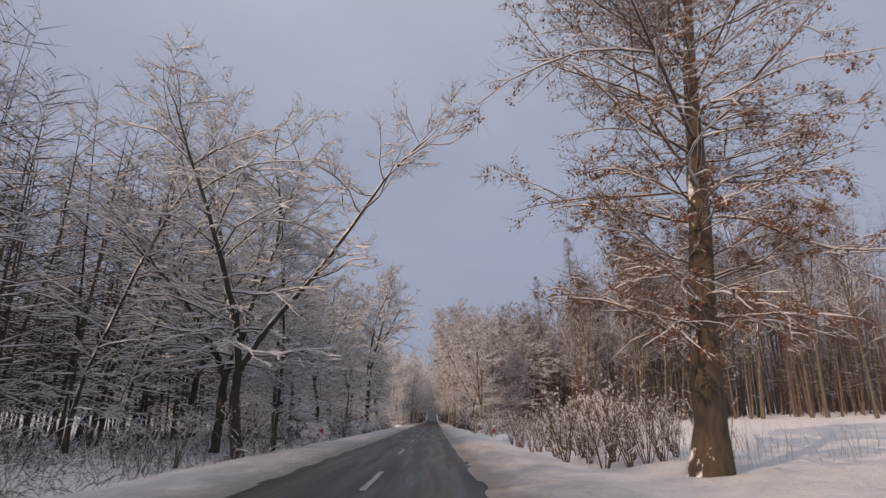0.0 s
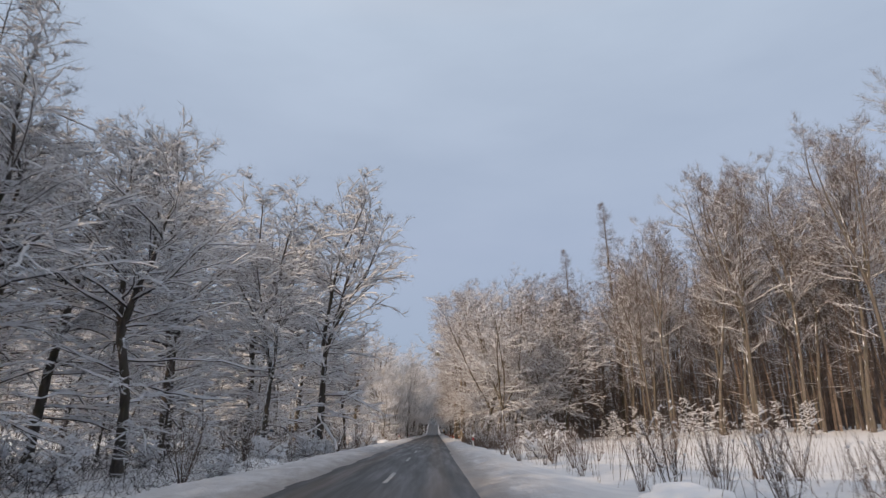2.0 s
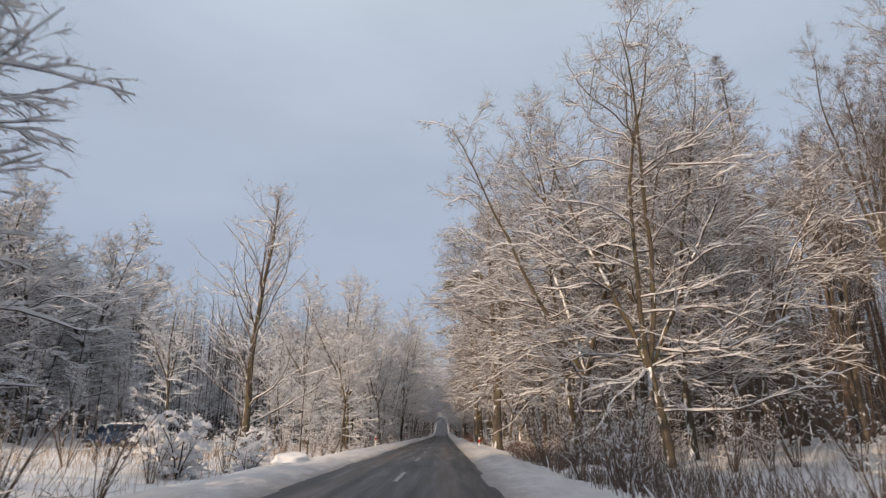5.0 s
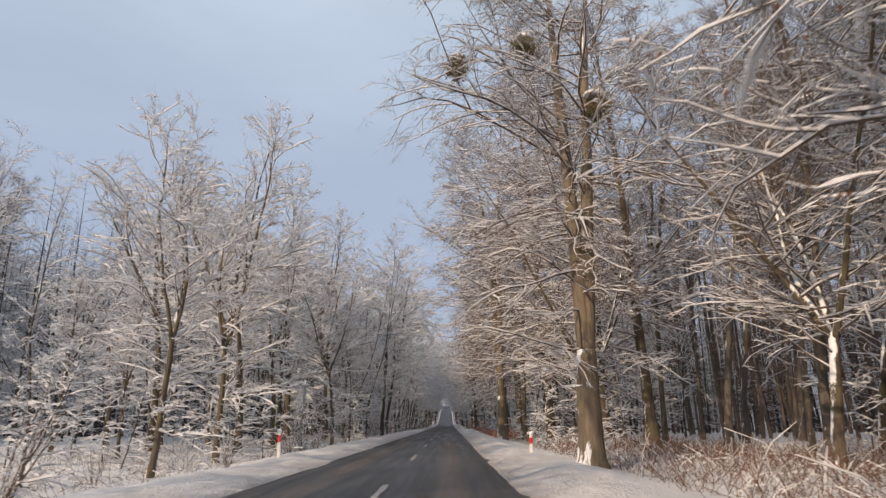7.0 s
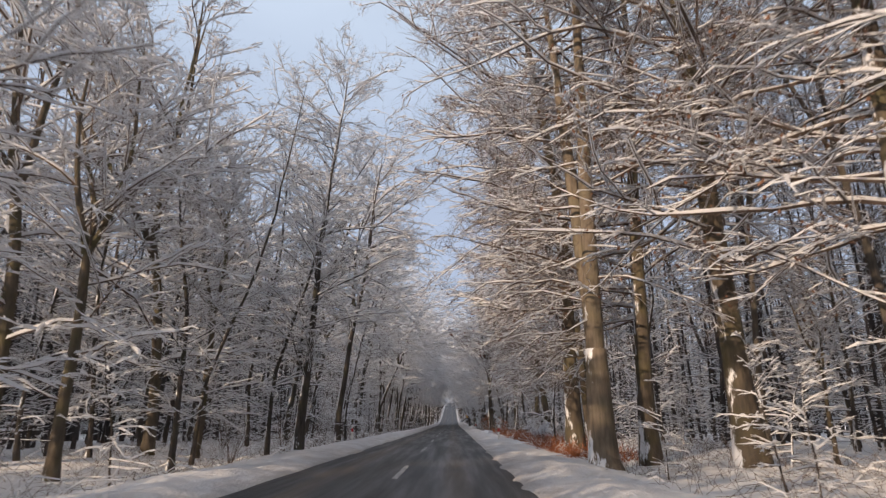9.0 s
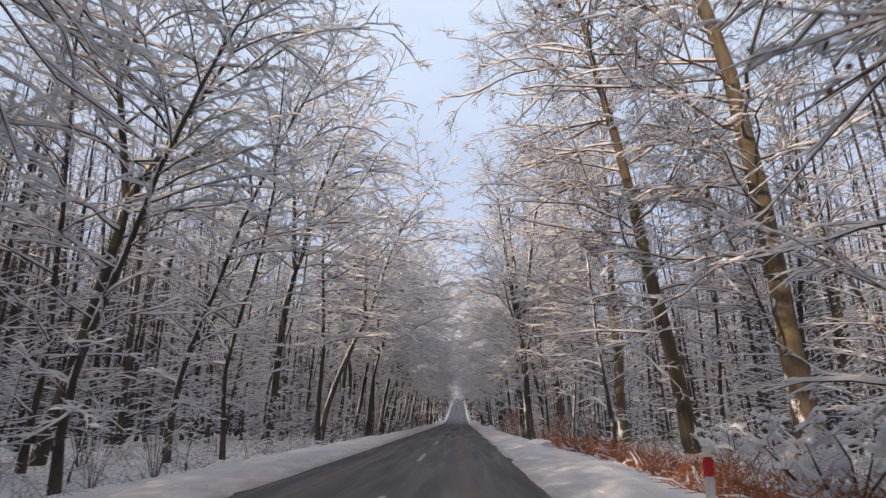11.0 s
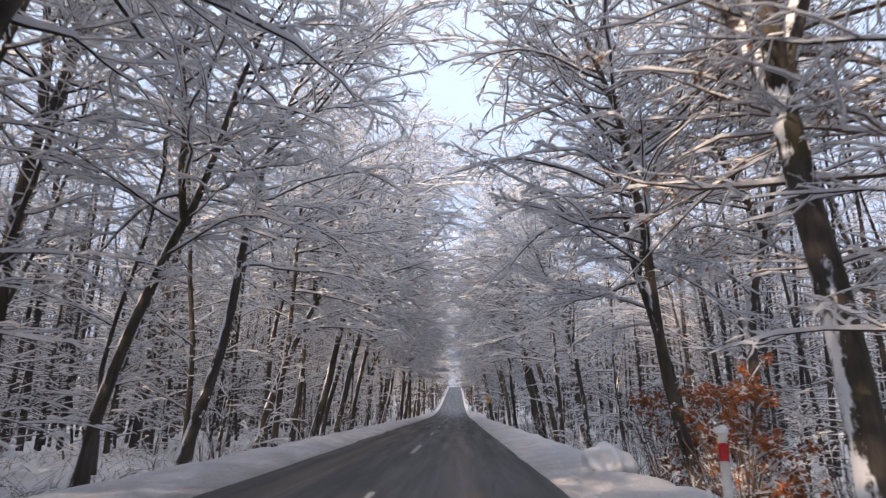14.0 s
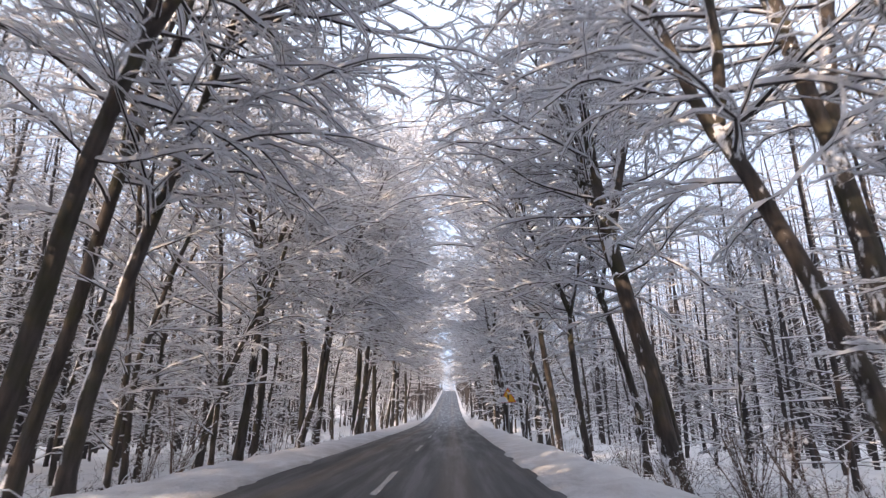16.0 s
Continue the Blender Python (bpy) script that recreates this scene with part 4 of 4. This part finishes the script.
far_woods("far_woods", 480, lambda x, y: x < -15 or y < 8, -42, -13.5, -34, 50, 61, 18, 64, 4.0, (0.1, 0.9), TWIG_DARK, 0.22, "dense forest of tall dark trees beside the road", 0.05)
left_woods = lambda x, y: (x < -20 if y < 52 or y > 152 else x < -84 + max(0, y - 112) * 1.4) and (x > -62 or 50 < y < 240)
far_woods("far_woods", 1400, left_woods, -130, -13, -50, 330, 51, 22, 30, 3.2, (0.3, 1.0), TWIG_DARK, 0.8, "deep forest of dark slender trees dusted with snow")
far_woods("far_woods", 1300, lambda x, y: x < -13.5 and sightline(x, y), -44, -13.5, 160, 340, 58, 22, 46, 3.4, (0.35, 1.05), TWIG_DARK, 0.95, "crowded dark forest trees dusted with snow", 0.036, 0.01)
far_woods("far_woods", 700, lambda x, y: x < -44 + max(0, 130 - y) * 0.9, -120, -40, 96, 236, 59, 21, 110, 4.2, (-0.1, 0.7), TWIG_DARK, 0.85, "snowy forest on the rise behind the clearing", 0.05, 0.02)
far_woods("far_woods", 700, lambda x, y: x > 17, 38, 80, 158, 330, 52, 21, 34, 3.2, (0.1, 0.9), TWIG_DARK, 0.8, "deep forest of dark slender trees dusted with snow")
far_woods("far_woods", 1050, lambda x, y: x > 12, 12, 42, 166, 340, 60, 22, 46, 3.4, (0.35, 1.05), TWIG_DARK, 0.95, "crowded dark forest trees dusted with snow", 0.036, 0.01)
far_woods("far_woods", 1900, lambda x, y: x > 21 and x > 34 + max(0, 96 - y) * 0.6 or (y > 120 and x > 21), 21, 110, 30, 175, 53, 26, 70, 3.8, (0.3, 1.0), TWIG_BEECH, 0.1, "deep forest of tall brown sunlit beeches", 0.028)
far_woods("far_woods", 1500, lambda x, y: not -6.8 < x < 4.6, -60, 60, 325, 600, 54, 22, 40, 3.6, (0.1, 0.9), TWIG_DARK, 0.3, "distant snowy forest closing in on the road")
far_woods("far_woods", 700, lambda x, y: not -5.0 < x < 2.7, -20, 18, 345, 640, 57, 22, 60, 5.8, (0.1, 0.7), TWIG_DARK, 0.4, "snowy trees lining the far climb of the road", 0.035, 0.28)
far_woods("far_woods", 420, lambda x, y: True, -90, 90, 640, 720, 55, 24, 40, 4.0, (0.1, 0.9), TWIG_DARK, 0.8, "distant snowy forest beyond the brow of the road")
far_woods("far_woods", 420, lambda x, y: abs(x) > 9, -70, 60, -110, -28, 56, 20, 26, 4.0, (0.1, 0.9), TWIG_DARK, 0.6, "snowy forest on either side of the road")

# young growth along the edges
scatter(DROOPY, 22, -17, -8.2, 20, 92, 1.5, 21, (0.5, 1.0), extra=clearing_left)
scatter(DROOPY, 24, -16, -6.8, 122, 165, 1.5, 22, (0.4, 0.9))
scatter(DROOPY, 36, -13, -6.6, 165, 285, 1.3, 23, (0.4, 1.0))
scatter(DROOPY, 40, 4.9, 13, 130, 285, 1.3, 24, (0.4, 1.0))
scatter(BUSH, 16, -12, -6.8, 28, 92, 1.6, 44, (0.6, 1.1))
scatter(SHRUB, 46, 4.2, 10, 18, 33, 0.6, 31, (0.6, 1.05))
scatter(DROOPY, 34, 18, 32, 48, 110, 1.6, 43, (0.4, 1.0), extra=lambda x, y: x > 20 + max(0, (96 - y)) * 0.5)
scatter(SHRUB, 14, 4.4, 10, 33, 48, 1.0, 39, (0.4, 0.8))
scatter(SHRUB, 14, 5.0, 11, 47, 66, 1.0, 38, (0.5, 0.95))
scatter(SHRUB, 26, 3.9, 9.0, 60, 104, 0.9, 32, (0.5, 1.0))
scatter(SHRUB, 18, 5.0, 15, 97, 120, 0.9, 40, (0.7, 1.2))
scatter(DROOPY, 26, -18, -9, 8, 92, 1.3, 41, (0.35, 0.7))
scatter(DROOPY, 16, 6.5, 16, 100, 128, 1.3, 42, (0.4, 0.8))
scatter(SHRUB, 22, -15, -7.4, 96, 126, 1.2, 33, (0.4, 0.9))
scatter(SHRUB, 30, -12, -6.3, 15, 92, 1.2, 34, (0.4, 0.9))
scatter(SHRUB, 40, 4.6, 9.0, 205, 285, 1.0, 35, (0.5, 1.0))
scatter(SHRUB, 36, -11, -6.2, 126, 280, 1.2, 36, (0.4, 0.9))
LEAFY.put(6.4, 240.9, scale=1.05)
LEAFY.put(7.2, 239.2, turn=100, scale=0.9)
LEAFY.put(5.0, 232.6, turn=50, scale=0.85)
LEAFY.put(6.6, 217.0, turn=150, scale=0.45)
LEAFY.put(5.6, 206.5, turn=210, scale=0.5)
# ---- things by the road ----
WHITE_PLASTIC = plain("white_plastic", (0.75, 0.74, 0.7), 0.5, 0, 9.0, 0.12)
RED_BAND = plain("red_reflective_band", (0.55, 0.03, 0.04), 0.4, 0, 9.0, 0.2)
GALVANISED = plain("galvanised_steel", (0.33, 0.35, 0.36), 0.45, 0.7, 12.0, 0.2)
SIGN_BACK = plain("grey_sign_back", (0.5, 0.52, 0.52), 0.55, 0.2, 4.0, 0.15)
SIGN_YELLOW = plain("yellow_sign_face", (0.75, 0.42, 0.03), 0.45, 0, 5.0, 0.15)
SIGN_RED = plain("red_sign_border", (0.5, 0.03, 0.03), 0.45, 0, 5.0, 0.15)
SIGN_BLACK = plain("black_sign_symbol", (0.02, 0.02, 0.02), 0.5, 0, 5.0, 0.15)
BLUE_PAINT = plain("blue_car_paint", (0.02, 0.045, 0.1), 0.3, 0.2, 3.0, 0.2)
DARK_GLASS = plain("dark_car_window", (0.03, 0.05, 0.09), 0.1, 0, 3.0, 0.2)
RUBBER = plain("black_rubber", (0.02, 0.02, 0.022), 0.85, 0, 12.0, 0.2)
SNOW_HEAP = snow_material("heaped_snow", 2.5)


def part(name, bm, material, parent, label="", smooth=False):
    me = bpy.data.meshes.new(name)
    bm.to_mesh(me)
    bm.free()
    me.materials.append(material)
    if smooth:
        me.polygons.foreach_set("use_smooth", [True] * len(me.polygons))
    return child(name, me, parent, label)


def box(bm, size, at, bevel=0.0, turn=(0, 0, 0)):
    r = bmesh.ops.create_cube(bm, size=1, matrix=pose(*at, *turn) @ Matrix.Diagonal((*size, 1)))
    if bevel:
        edges = list({e for v in r["verts"] for e in v.link_edges})
        bmesh.ops.bevel(bm, geom=edges, offset=bevel, segments=2, affect="EDGES")


def rod(bm, radius, a, b, sides=10):
    a, b = Vector(a), Vector(b)
    m = Matrix.Translation((a + b) / 2) @ (b - a).to_track_quat("Z", "Y").to_matrix().to_4x4()
    bmesh.ops.create_cone(bm, cap_ends=True, segments=sides, radius1=radius, radius2=radius, depth=(b - a).length, matrix=m)


def heap(bm, size, at, seed, detail=3):
    """A lump of snow."""
    r = bmesh.ops.create_icosphere(bm, subdivisions=detail, radius=1.0)
    for v in r["verts"]:
        k = 1 + 0.3 * noise.noise(v.co * 1.6 + Vector((seed, 0, 0)))
        v.co = Vector((v.co.x * size[0] * k + at[0], v.co.y * size[1] * k + at[1], max(v.co.z, -0.45) * size[2] * k + at[2]))


def delineator(x, y, tilt=0.0, sunk=0.12):
    post = new("delineator_post")
    bm = bmesh.new()
    box(bm, (0.12, 0.05, 0.62 + 0.4), (0, 0, 0.31 - 0.2), 0.018)
    part("lower_shaft", bm, WHITE_PLASTIC, post)
    bm = bmesh.new()
    box(bm, (0.124, 0.054, 0.22), (0, 0, 0.62 + 0.11), 0.018)
    part("band", bm, RED_BAND, post, "red reflective band")
    bm = bmesh.new()
    box(bm, (0.12, 0.05, 0.16), (0, 0, 0.84 + 0.07), 0.02, (0, 12, 0))
    part("cap", bm, WHITE_PLASTIC, post)
    bm = bmesh.new()
    heap(bm, (0.09, 0.06, 0.07), (0, 0, 0.96 + 0.03), x)
    part("snow_cap", bm, SNOW_HEAP, post, "small cap of snow", True)
    post.matrix_basis = pose(x, y, ground_z(x, y) - sunk, 0, tilt)
    return tagged(post, "white roadside marker post with a red band and snow cap", "marker post", "marker posts")


for x, y, tilt in ((3.4, 34.0, -2), (-6.1, 33.0, 2), (3.1, 80.5, 0), (3.19, 133.95, 1), (-5.9, 131.6, -2), (2.95, 180.6, 2), (-6.4, 180.3, 0), (3.4, 229.8, 1)):
    delineator(x, y, tilt, 0.26 if y == 133.95 else 0.12)


def triangle(side, thick, round_by=0.05):
    """A rounded triangular plate standing up, point upwards, its face to -y."""
    bm = bmesh.new()
    h = side * 0.866
    ring = []
    for k, (cx, cz) in enumerate(((0, h * 2 / 3), (side / 2, -h / 3), (-side / 2, -h / 3))):
        to = Vector((-cx, -cz)).normalized()
        cx, cz = cx + to.x * round_by * 2, cz + to.y * round_by * 2
        for j in range(5):
            a = math.radians(90 - 120 * k + 60 - 30 * j)
            ring.append((cx + round_by * math.cos(a), cz + round_by * math.sin(a)))
    front = [bm.verts.new((x, -thick / 2, z)) for x, z in ring]
    back = [bm.verts.new((x, thick / 2, z)) for x, z in ring]
    bm.faces.new(front)
    bm.faces.new(back[::-1])
    for i in range(len(ring)):
        j = (i + 1) % len(ring)
        bm.faces.new((front[j], front[i], back[i], back[j]))
    bmesh.ops.recalc_face_normals(bm, faces=bm.faces[:])
    return bm


# back of a warning sign for the other direction
sign = new("road_sign")
bm = bmesh.new()
rod(bm, 0.032, (0, 0, -0.3), (0.06, 0, 3.05))
part("post", bm, GALVANISED, sign, smooth=True)
plate = part("plate", triangle(1.0, 0.02), SIGN_BACK, sign, "bare grey back of a triangular sign")
plate.location = (0.05, 0.06, 2.55)
bm = bmesh.new()
box(bm, (0.6, 0.03, 0.04), (0.05, 0.04, 2.4), 0.005)
part("bracket", bm, GALVANISED, sign)
bm = bmesh.new()
box(bm, (0.3, 0.03, 0.04), (0.05, 0.04, 2.75), 0.005)
part("bracket", bm, GALVANISED, sign)
bm = bmesh.new()
heap(bm, (0.16, 0.09, 0.11), (0.06, 0.03, 3.13), 2.2)
part("snow_cap", bm, SNOW_HEAP, sign, "snow on the tip", True)
sign.matrix_basis = pose(-7.1, 139.2, ground_z(-7.1, 139.2), 0, 1, 8)
tagged(sign, "grey back of a triangular road sign on a steel post", "road sign")

# yellow warning sign, half hidden by snow
warn = new("warning_sign")
bm = bmesh.new()
rod(bm, 0.032, (0, 0.04, -0.3), (0, 0.04, 2.6))
part("post", bm, GALVANISED, warn, smooth=True)
border = part("border", triangle(1.05, 0.02), SIGN_RED, warn, "red border")
border.location = (0, 0, 2.1)
face = part("face", triangle(0.9, 0.02), SIGN_YELLOW, warn, "yellow face")
face.location = (0, -0.006, 2.1)
bm = bmesh.new()
box(bm, (0.09, 0.012, 0.3), (0.02, -0.02, 2.12), 0.003)
part("symbol", bm, SIGN_BLACK, warn, "dark unreadable symbol")
bm = bmesh.new()
heap(bm, (0.3, 0.05, 0.22), (-0.32, -0.03, 1.92), 5.1)
part("snow_cap", bm, SNOW_HEAP, warn, "snow stuck to the sign", True)
bm = bmesh.new()
heap(bm, (0.14, 0.08, 0.08), (0, 0.0, 2.76), 3.3)
part("snow_cap", bm, SNOW_HEAP, warn, "snow on the tip", True)
warn.matrix_basis = pose(3.46, 290.0, ground_z(3.46, 290.0), 0, 0, -6)
tagged(warn, "yellow triangular warning sign with red border and stuck snow", "road sign")


def wheel(parent, x, y, r=0.34):
    bm = bmesh.new()
    rod(bm, r, (x, y - 0.1, r), (x, y + 0.1, r), 24)
    tyre = part("wheel", bm, RUBBER, parent, smooth=False)
    bm = bmesh.new()
    rod(bm, r * 0.6, (x, y - 0.115, r), (x, y + 0.115, r), 16)
    part("rim", bm, GALVANISED, tyre, "grey rim")


def parked_car(x, y, turn):
    car = new("parked_car")
    outline = [(-2.3, 0.35), (-2.38, 0.75), (-2.3, 1.2), (-1.95, 1.78), (-1.7, 1.86), (0.55, 1.84), (0.8, 1.78), (1.35, 1.18), (2.15, 1.02), (2.4, 0.8), (2.4, 0.35)]
    bm = bmesh.new()
    rows = []
    for yy, inset in ((-0.9, 0.0), (-0.45, 0.0), (0.45, 0.0), (0.9, 0.0)):
        rows.append([bm.verts.new((px, yy * (1 - 0.14 * max(0, pz - 1.1) / 0.8), pz)) for px, pz in outline])
    for a, b in zip(rows, rows[1:]):
        for i in range(len(outline)):
            j = (i + 1) % len(outline)
            bm.faces.new((a[i], a[j], b[j], b[i]))
    bm.faces.new(rows[0][::-1])
    bm.faces.new(rows[-1])
    bmesh.ops.recalc_face_normals(bm, faces=bm.faces[:])
    bmesh.ops.bevel(bm, geom=[e for e in bm.edges if e.calc_face_angle(0) > 0.5], offset=0.05, segments=2, affect="EDGES")
    body = part("body", bm, BLUE_PAINT, car, "dark blue painted body")
    for x0, x1 in ((-1.95, -1.15), (-1.05, -0.15), (-0.05, 0.95)):
        for side in (-1, 1):
            bm = bmesh.new()
            top = 0.83
            vs = [bm.verts.new((px, side * (0.912 * (1 - 0.14 * max(0, pz - 1.1) / 0.8) + 0.004), pz)) for px, pz in ((x0, 1.2), (x1 + (0.25 if x1 > 0.5 else 0), 1.2), (x1 - (0.2 if x1 > 0.5 else 0), 1.7), (x0 + (0.1 if x0 < -1.5 else 0), 1.7))]
            f = bm.faces.new(vs)
            bmesh.ops.solidify(bm, geom=[f], thickness=0.008)
            part("window", bm, DARK_GLASS, body, "dark side window")
    for wx in (-1.5, 1.5):
        for wy in (-0.82, 0.82):
            wheel(car, wx, wy)
    bm = bmesh.new()
    for k in range(7):
        heap(bm, (0.42, 0.75, 0.12), (-1.65 + 0.36 * k, 0, 1.88), k * 1.3, 2)
    for k in range(3):
        heap(bm, (0.4, 0.75, 0.08), (1.45 + 0.3 * k, 0, 1.16 - 0.06 * k), k * 2.3 + 9, 2)
    part("snow", bm, SNOW_HEAP, car, "thick snow on roof and bonnet", True)
    car.matrix_basis = pose(x, y, ground_z(x, y) - 0.05, 0, 0, turn)
    return tagged(car, "dark blue parked car with snow on its roof", "car", "parked cars")


parked_car(-27.6, 130.5, 160)
parked_car(-29.6, 133.0, 168)


def snow_mound(x, y, size, seed):
    bm = bmesh.new()
    heap(bm, size, (0, 0, size[2] * 0.25), seed, 4)
    me = bpy.data.meshes.new("snow_mound")
    bm.to_mesh(me)
    bm.free()
    me.materials.append(SNOW_HEAP)
    me.polygons.foreach_set("use_smooth", [True] * len(me.polygons))
    ob = new("snow_mound", me)
    ob.location = (x, y, ground_z(x, y))
    return tagged(ob, "rounded mound of ploughed snow on the verge", "snow mound", "snow mounds")


snow_mound(3.0, 234.3, (0.5, 0.75, 0.34), 1.0)
for x, y, s, k in ((-6.3, 104.0, 0.8, 3.0), (5.2, 44.0, 0.9, 4.0), (-7.6, 58.0, 0.8, 5.0), (3.3, 199.0, 0.6, 6.0), (4.8, 99.0, 0.9, 7.0)):
    snow_mound(x, y, (s, s * 1.2, 0.35 * s), k)

# ---- mistletoe in the twin-trunked tree ----
def mistletoe(x, y, z, r, seed):
    rng = np.random.default_rng(seed)
    d = unit(rng.normal(0, 1, (150, 3)))
    lines = [(arcs(rng, d * r * 0.1, d, r * rng.uniform(0.7, 1.05, 150), 3, 0.25, 0.05), np.tile(0.008 * np.linspace(1, 0.6, 4), (150, 1)))]
    top = new("mistletoe")
    child("stems", mesh_of("stems", tubes(lines, 3), TWIG_BROWN), top)
    child("leaves", mesh_of("leaves", leafage(rng, lines, 900, 0.09), MISTLE_GREEN), top, "olive leaves")
    bm = bmesh.new()
    heap(bm, (r * 0.6, r * 0.6, r * 0.3), (0, 0, r * 0.75), seed)
    part("snow_cap", bm, SNOW_HEAP, top, "snow on top", True)
    top.location = (x, y, z)
    return tagged(top, "round olive-brown mistletoe ball capped with snow on a bough", "mistletoe", "mistletoe balls")


MISTLE_GREEN = plain("mistletoe_leaves", (0.13, 0.11, 0.035), 0.7, 0, 5.0, 0.4)
mistletoe(0.4, 128.8, 13.8, 0.5, 1)
mistletoe(2.9, 128.9, 14.6, 0.6, 2)
mistletoe(5.4, 129.0, 12.2, 0.65, 4)
mistletoe(5.4, 159.0, 17.0, 0.7, 5)


# ---- dry grass, bracken and brush poking through the snow ----
def brush(name, count, place, height, material, label, seed, bend=0.5, width=0.006, snowy=0.4):
    rng = np.random.default_rng(seed)
    foot = np.array([(x, y, ground_z(x, y) - 0.05) for x, y in (place(rng) for _ in range(count))])
    a = rng.uniform(0, 6.28, count)
    d = UP + bend * rng.uniform(0.1, 1.0, (count, 1)) * np.stack((np.cos(a), np.sin(a), 0 * a), 1)
    pts, rad = arcs(rng, foot, d, height * rng.uniform(0.35, 1.15, count), 2, 0.14, 0.3 * bend), np.tile(width * np.linspace(1, 0.5, 3), (count, 1))
    lines, some = [(pts, rad)], rng.uniform(size=count) < snowy
    white = [(pts[some], rad[some])]
    ob = new(name, mesh_of(name, tubes(lines, 3), material))
    tagged(ob, label, "undergrowth", "", "stuff")
    if snowy:
        child("snow", mesh_of("snow", ridges(rng, white, 1.3, 0.03), SNOW_ON_TREES), ob, "snow caught on the stems")
    return ob


def strip(x0, x1, y0, y1):
    return lambda rng: (rng.uniform(x0, x1), rng.uniform(y0, y1))


brush("bracken", 5200, strip(4.0, 6.9, 163, 206), 0.75, LEAF_RUST, "rust-brown bracken flattened along the verge", 1, 1.3, 0.011, 0.12)
brush("bracken", 3200, strip(5.2, 13, 113, 148), 0.8, LEAF_BROWN, "dark red-brown dead undergrowth below the trees", 13, 1.1, 0.009, 0.15)
brush("dry_grass", 3600, strip(3.4, 7.5, 84, 112), 0.8, TWIG_BROWN, "dry brown grass and stems beside the bank", 2, 0.5, 0.007, 0.15)
brush("brushwood", 4200, strip(-13, -6.2, 8, 92), 0.9, TWIG_DARK, "low brushwood with snow on it under the trees", 3, 1.6, 0.006, 0.1)
brush("brushwood", 4200, strip(-14, -6.4, 122, 200), 1.0, TWIG_BROWN, "pale dry brushwood with snow on it", 4, 1.6, 0.005, 0.15)
brush("brushwood", 4200, strip(4.4, 12, 112, 205), 1.1, TWIG_BROWN, "brown brushwood and fallen twigs with snow", 5, 1.6, 0.006, 0.12)
brush("brushwood", 4600, strip(4.4, 13, 203, 290), 1.1, TWIG_DARK, "low brushwood with snow under the trees", 6, 1.6, 0.006, 0.2)
brush("brushwood", 4200, strip(-14, -6.0, 198, 290), 0.8, TWIG_DARK, "scattered brushwood with snow on the forest floor", 7, 1.6, 0.006, 0.2)
brush("brushwood", 5000, strip(-20, -7.6, 8, 92), 2.0, TWIG_DARK, "thicket of thin dark stems under the roadside trees", 10, 0.9, 0.006, 0.12)
brush("brushwood", 1300, strip(5.2, 16, 97, 128), 1.7, TWIG_BROWN, "thicket of thin brown stems below the sunlit trees", 11, 0.8, 0.005, 0.3)
# dark stems added to cover the bright far banks, in place of shade
for x0, x1 in ((-14.0, -4.7), (2.5, 12.0)):
    brush("brushwood", 4600, strip(x0, x1, 340, 600), 2.6, TWIG_DARK, "added dark stems standing in for shade along the far climb of the road", 12, 0.6, 0.012, 0.25)
brush("dry_grass", 1600, strip(4.6, 16, 18, 86), 1.3, TWIG_BROWN, "tall dry stems standing in the snowy clearing", 8, 0.25, 0.006, 0.35)
brush("dry_grass", 2200, strip(-22, -7.0, 92, 124), 0.8, STRAW, "dry stems in the snowy clearing", 9, 0.4, 0.006, 0.3)
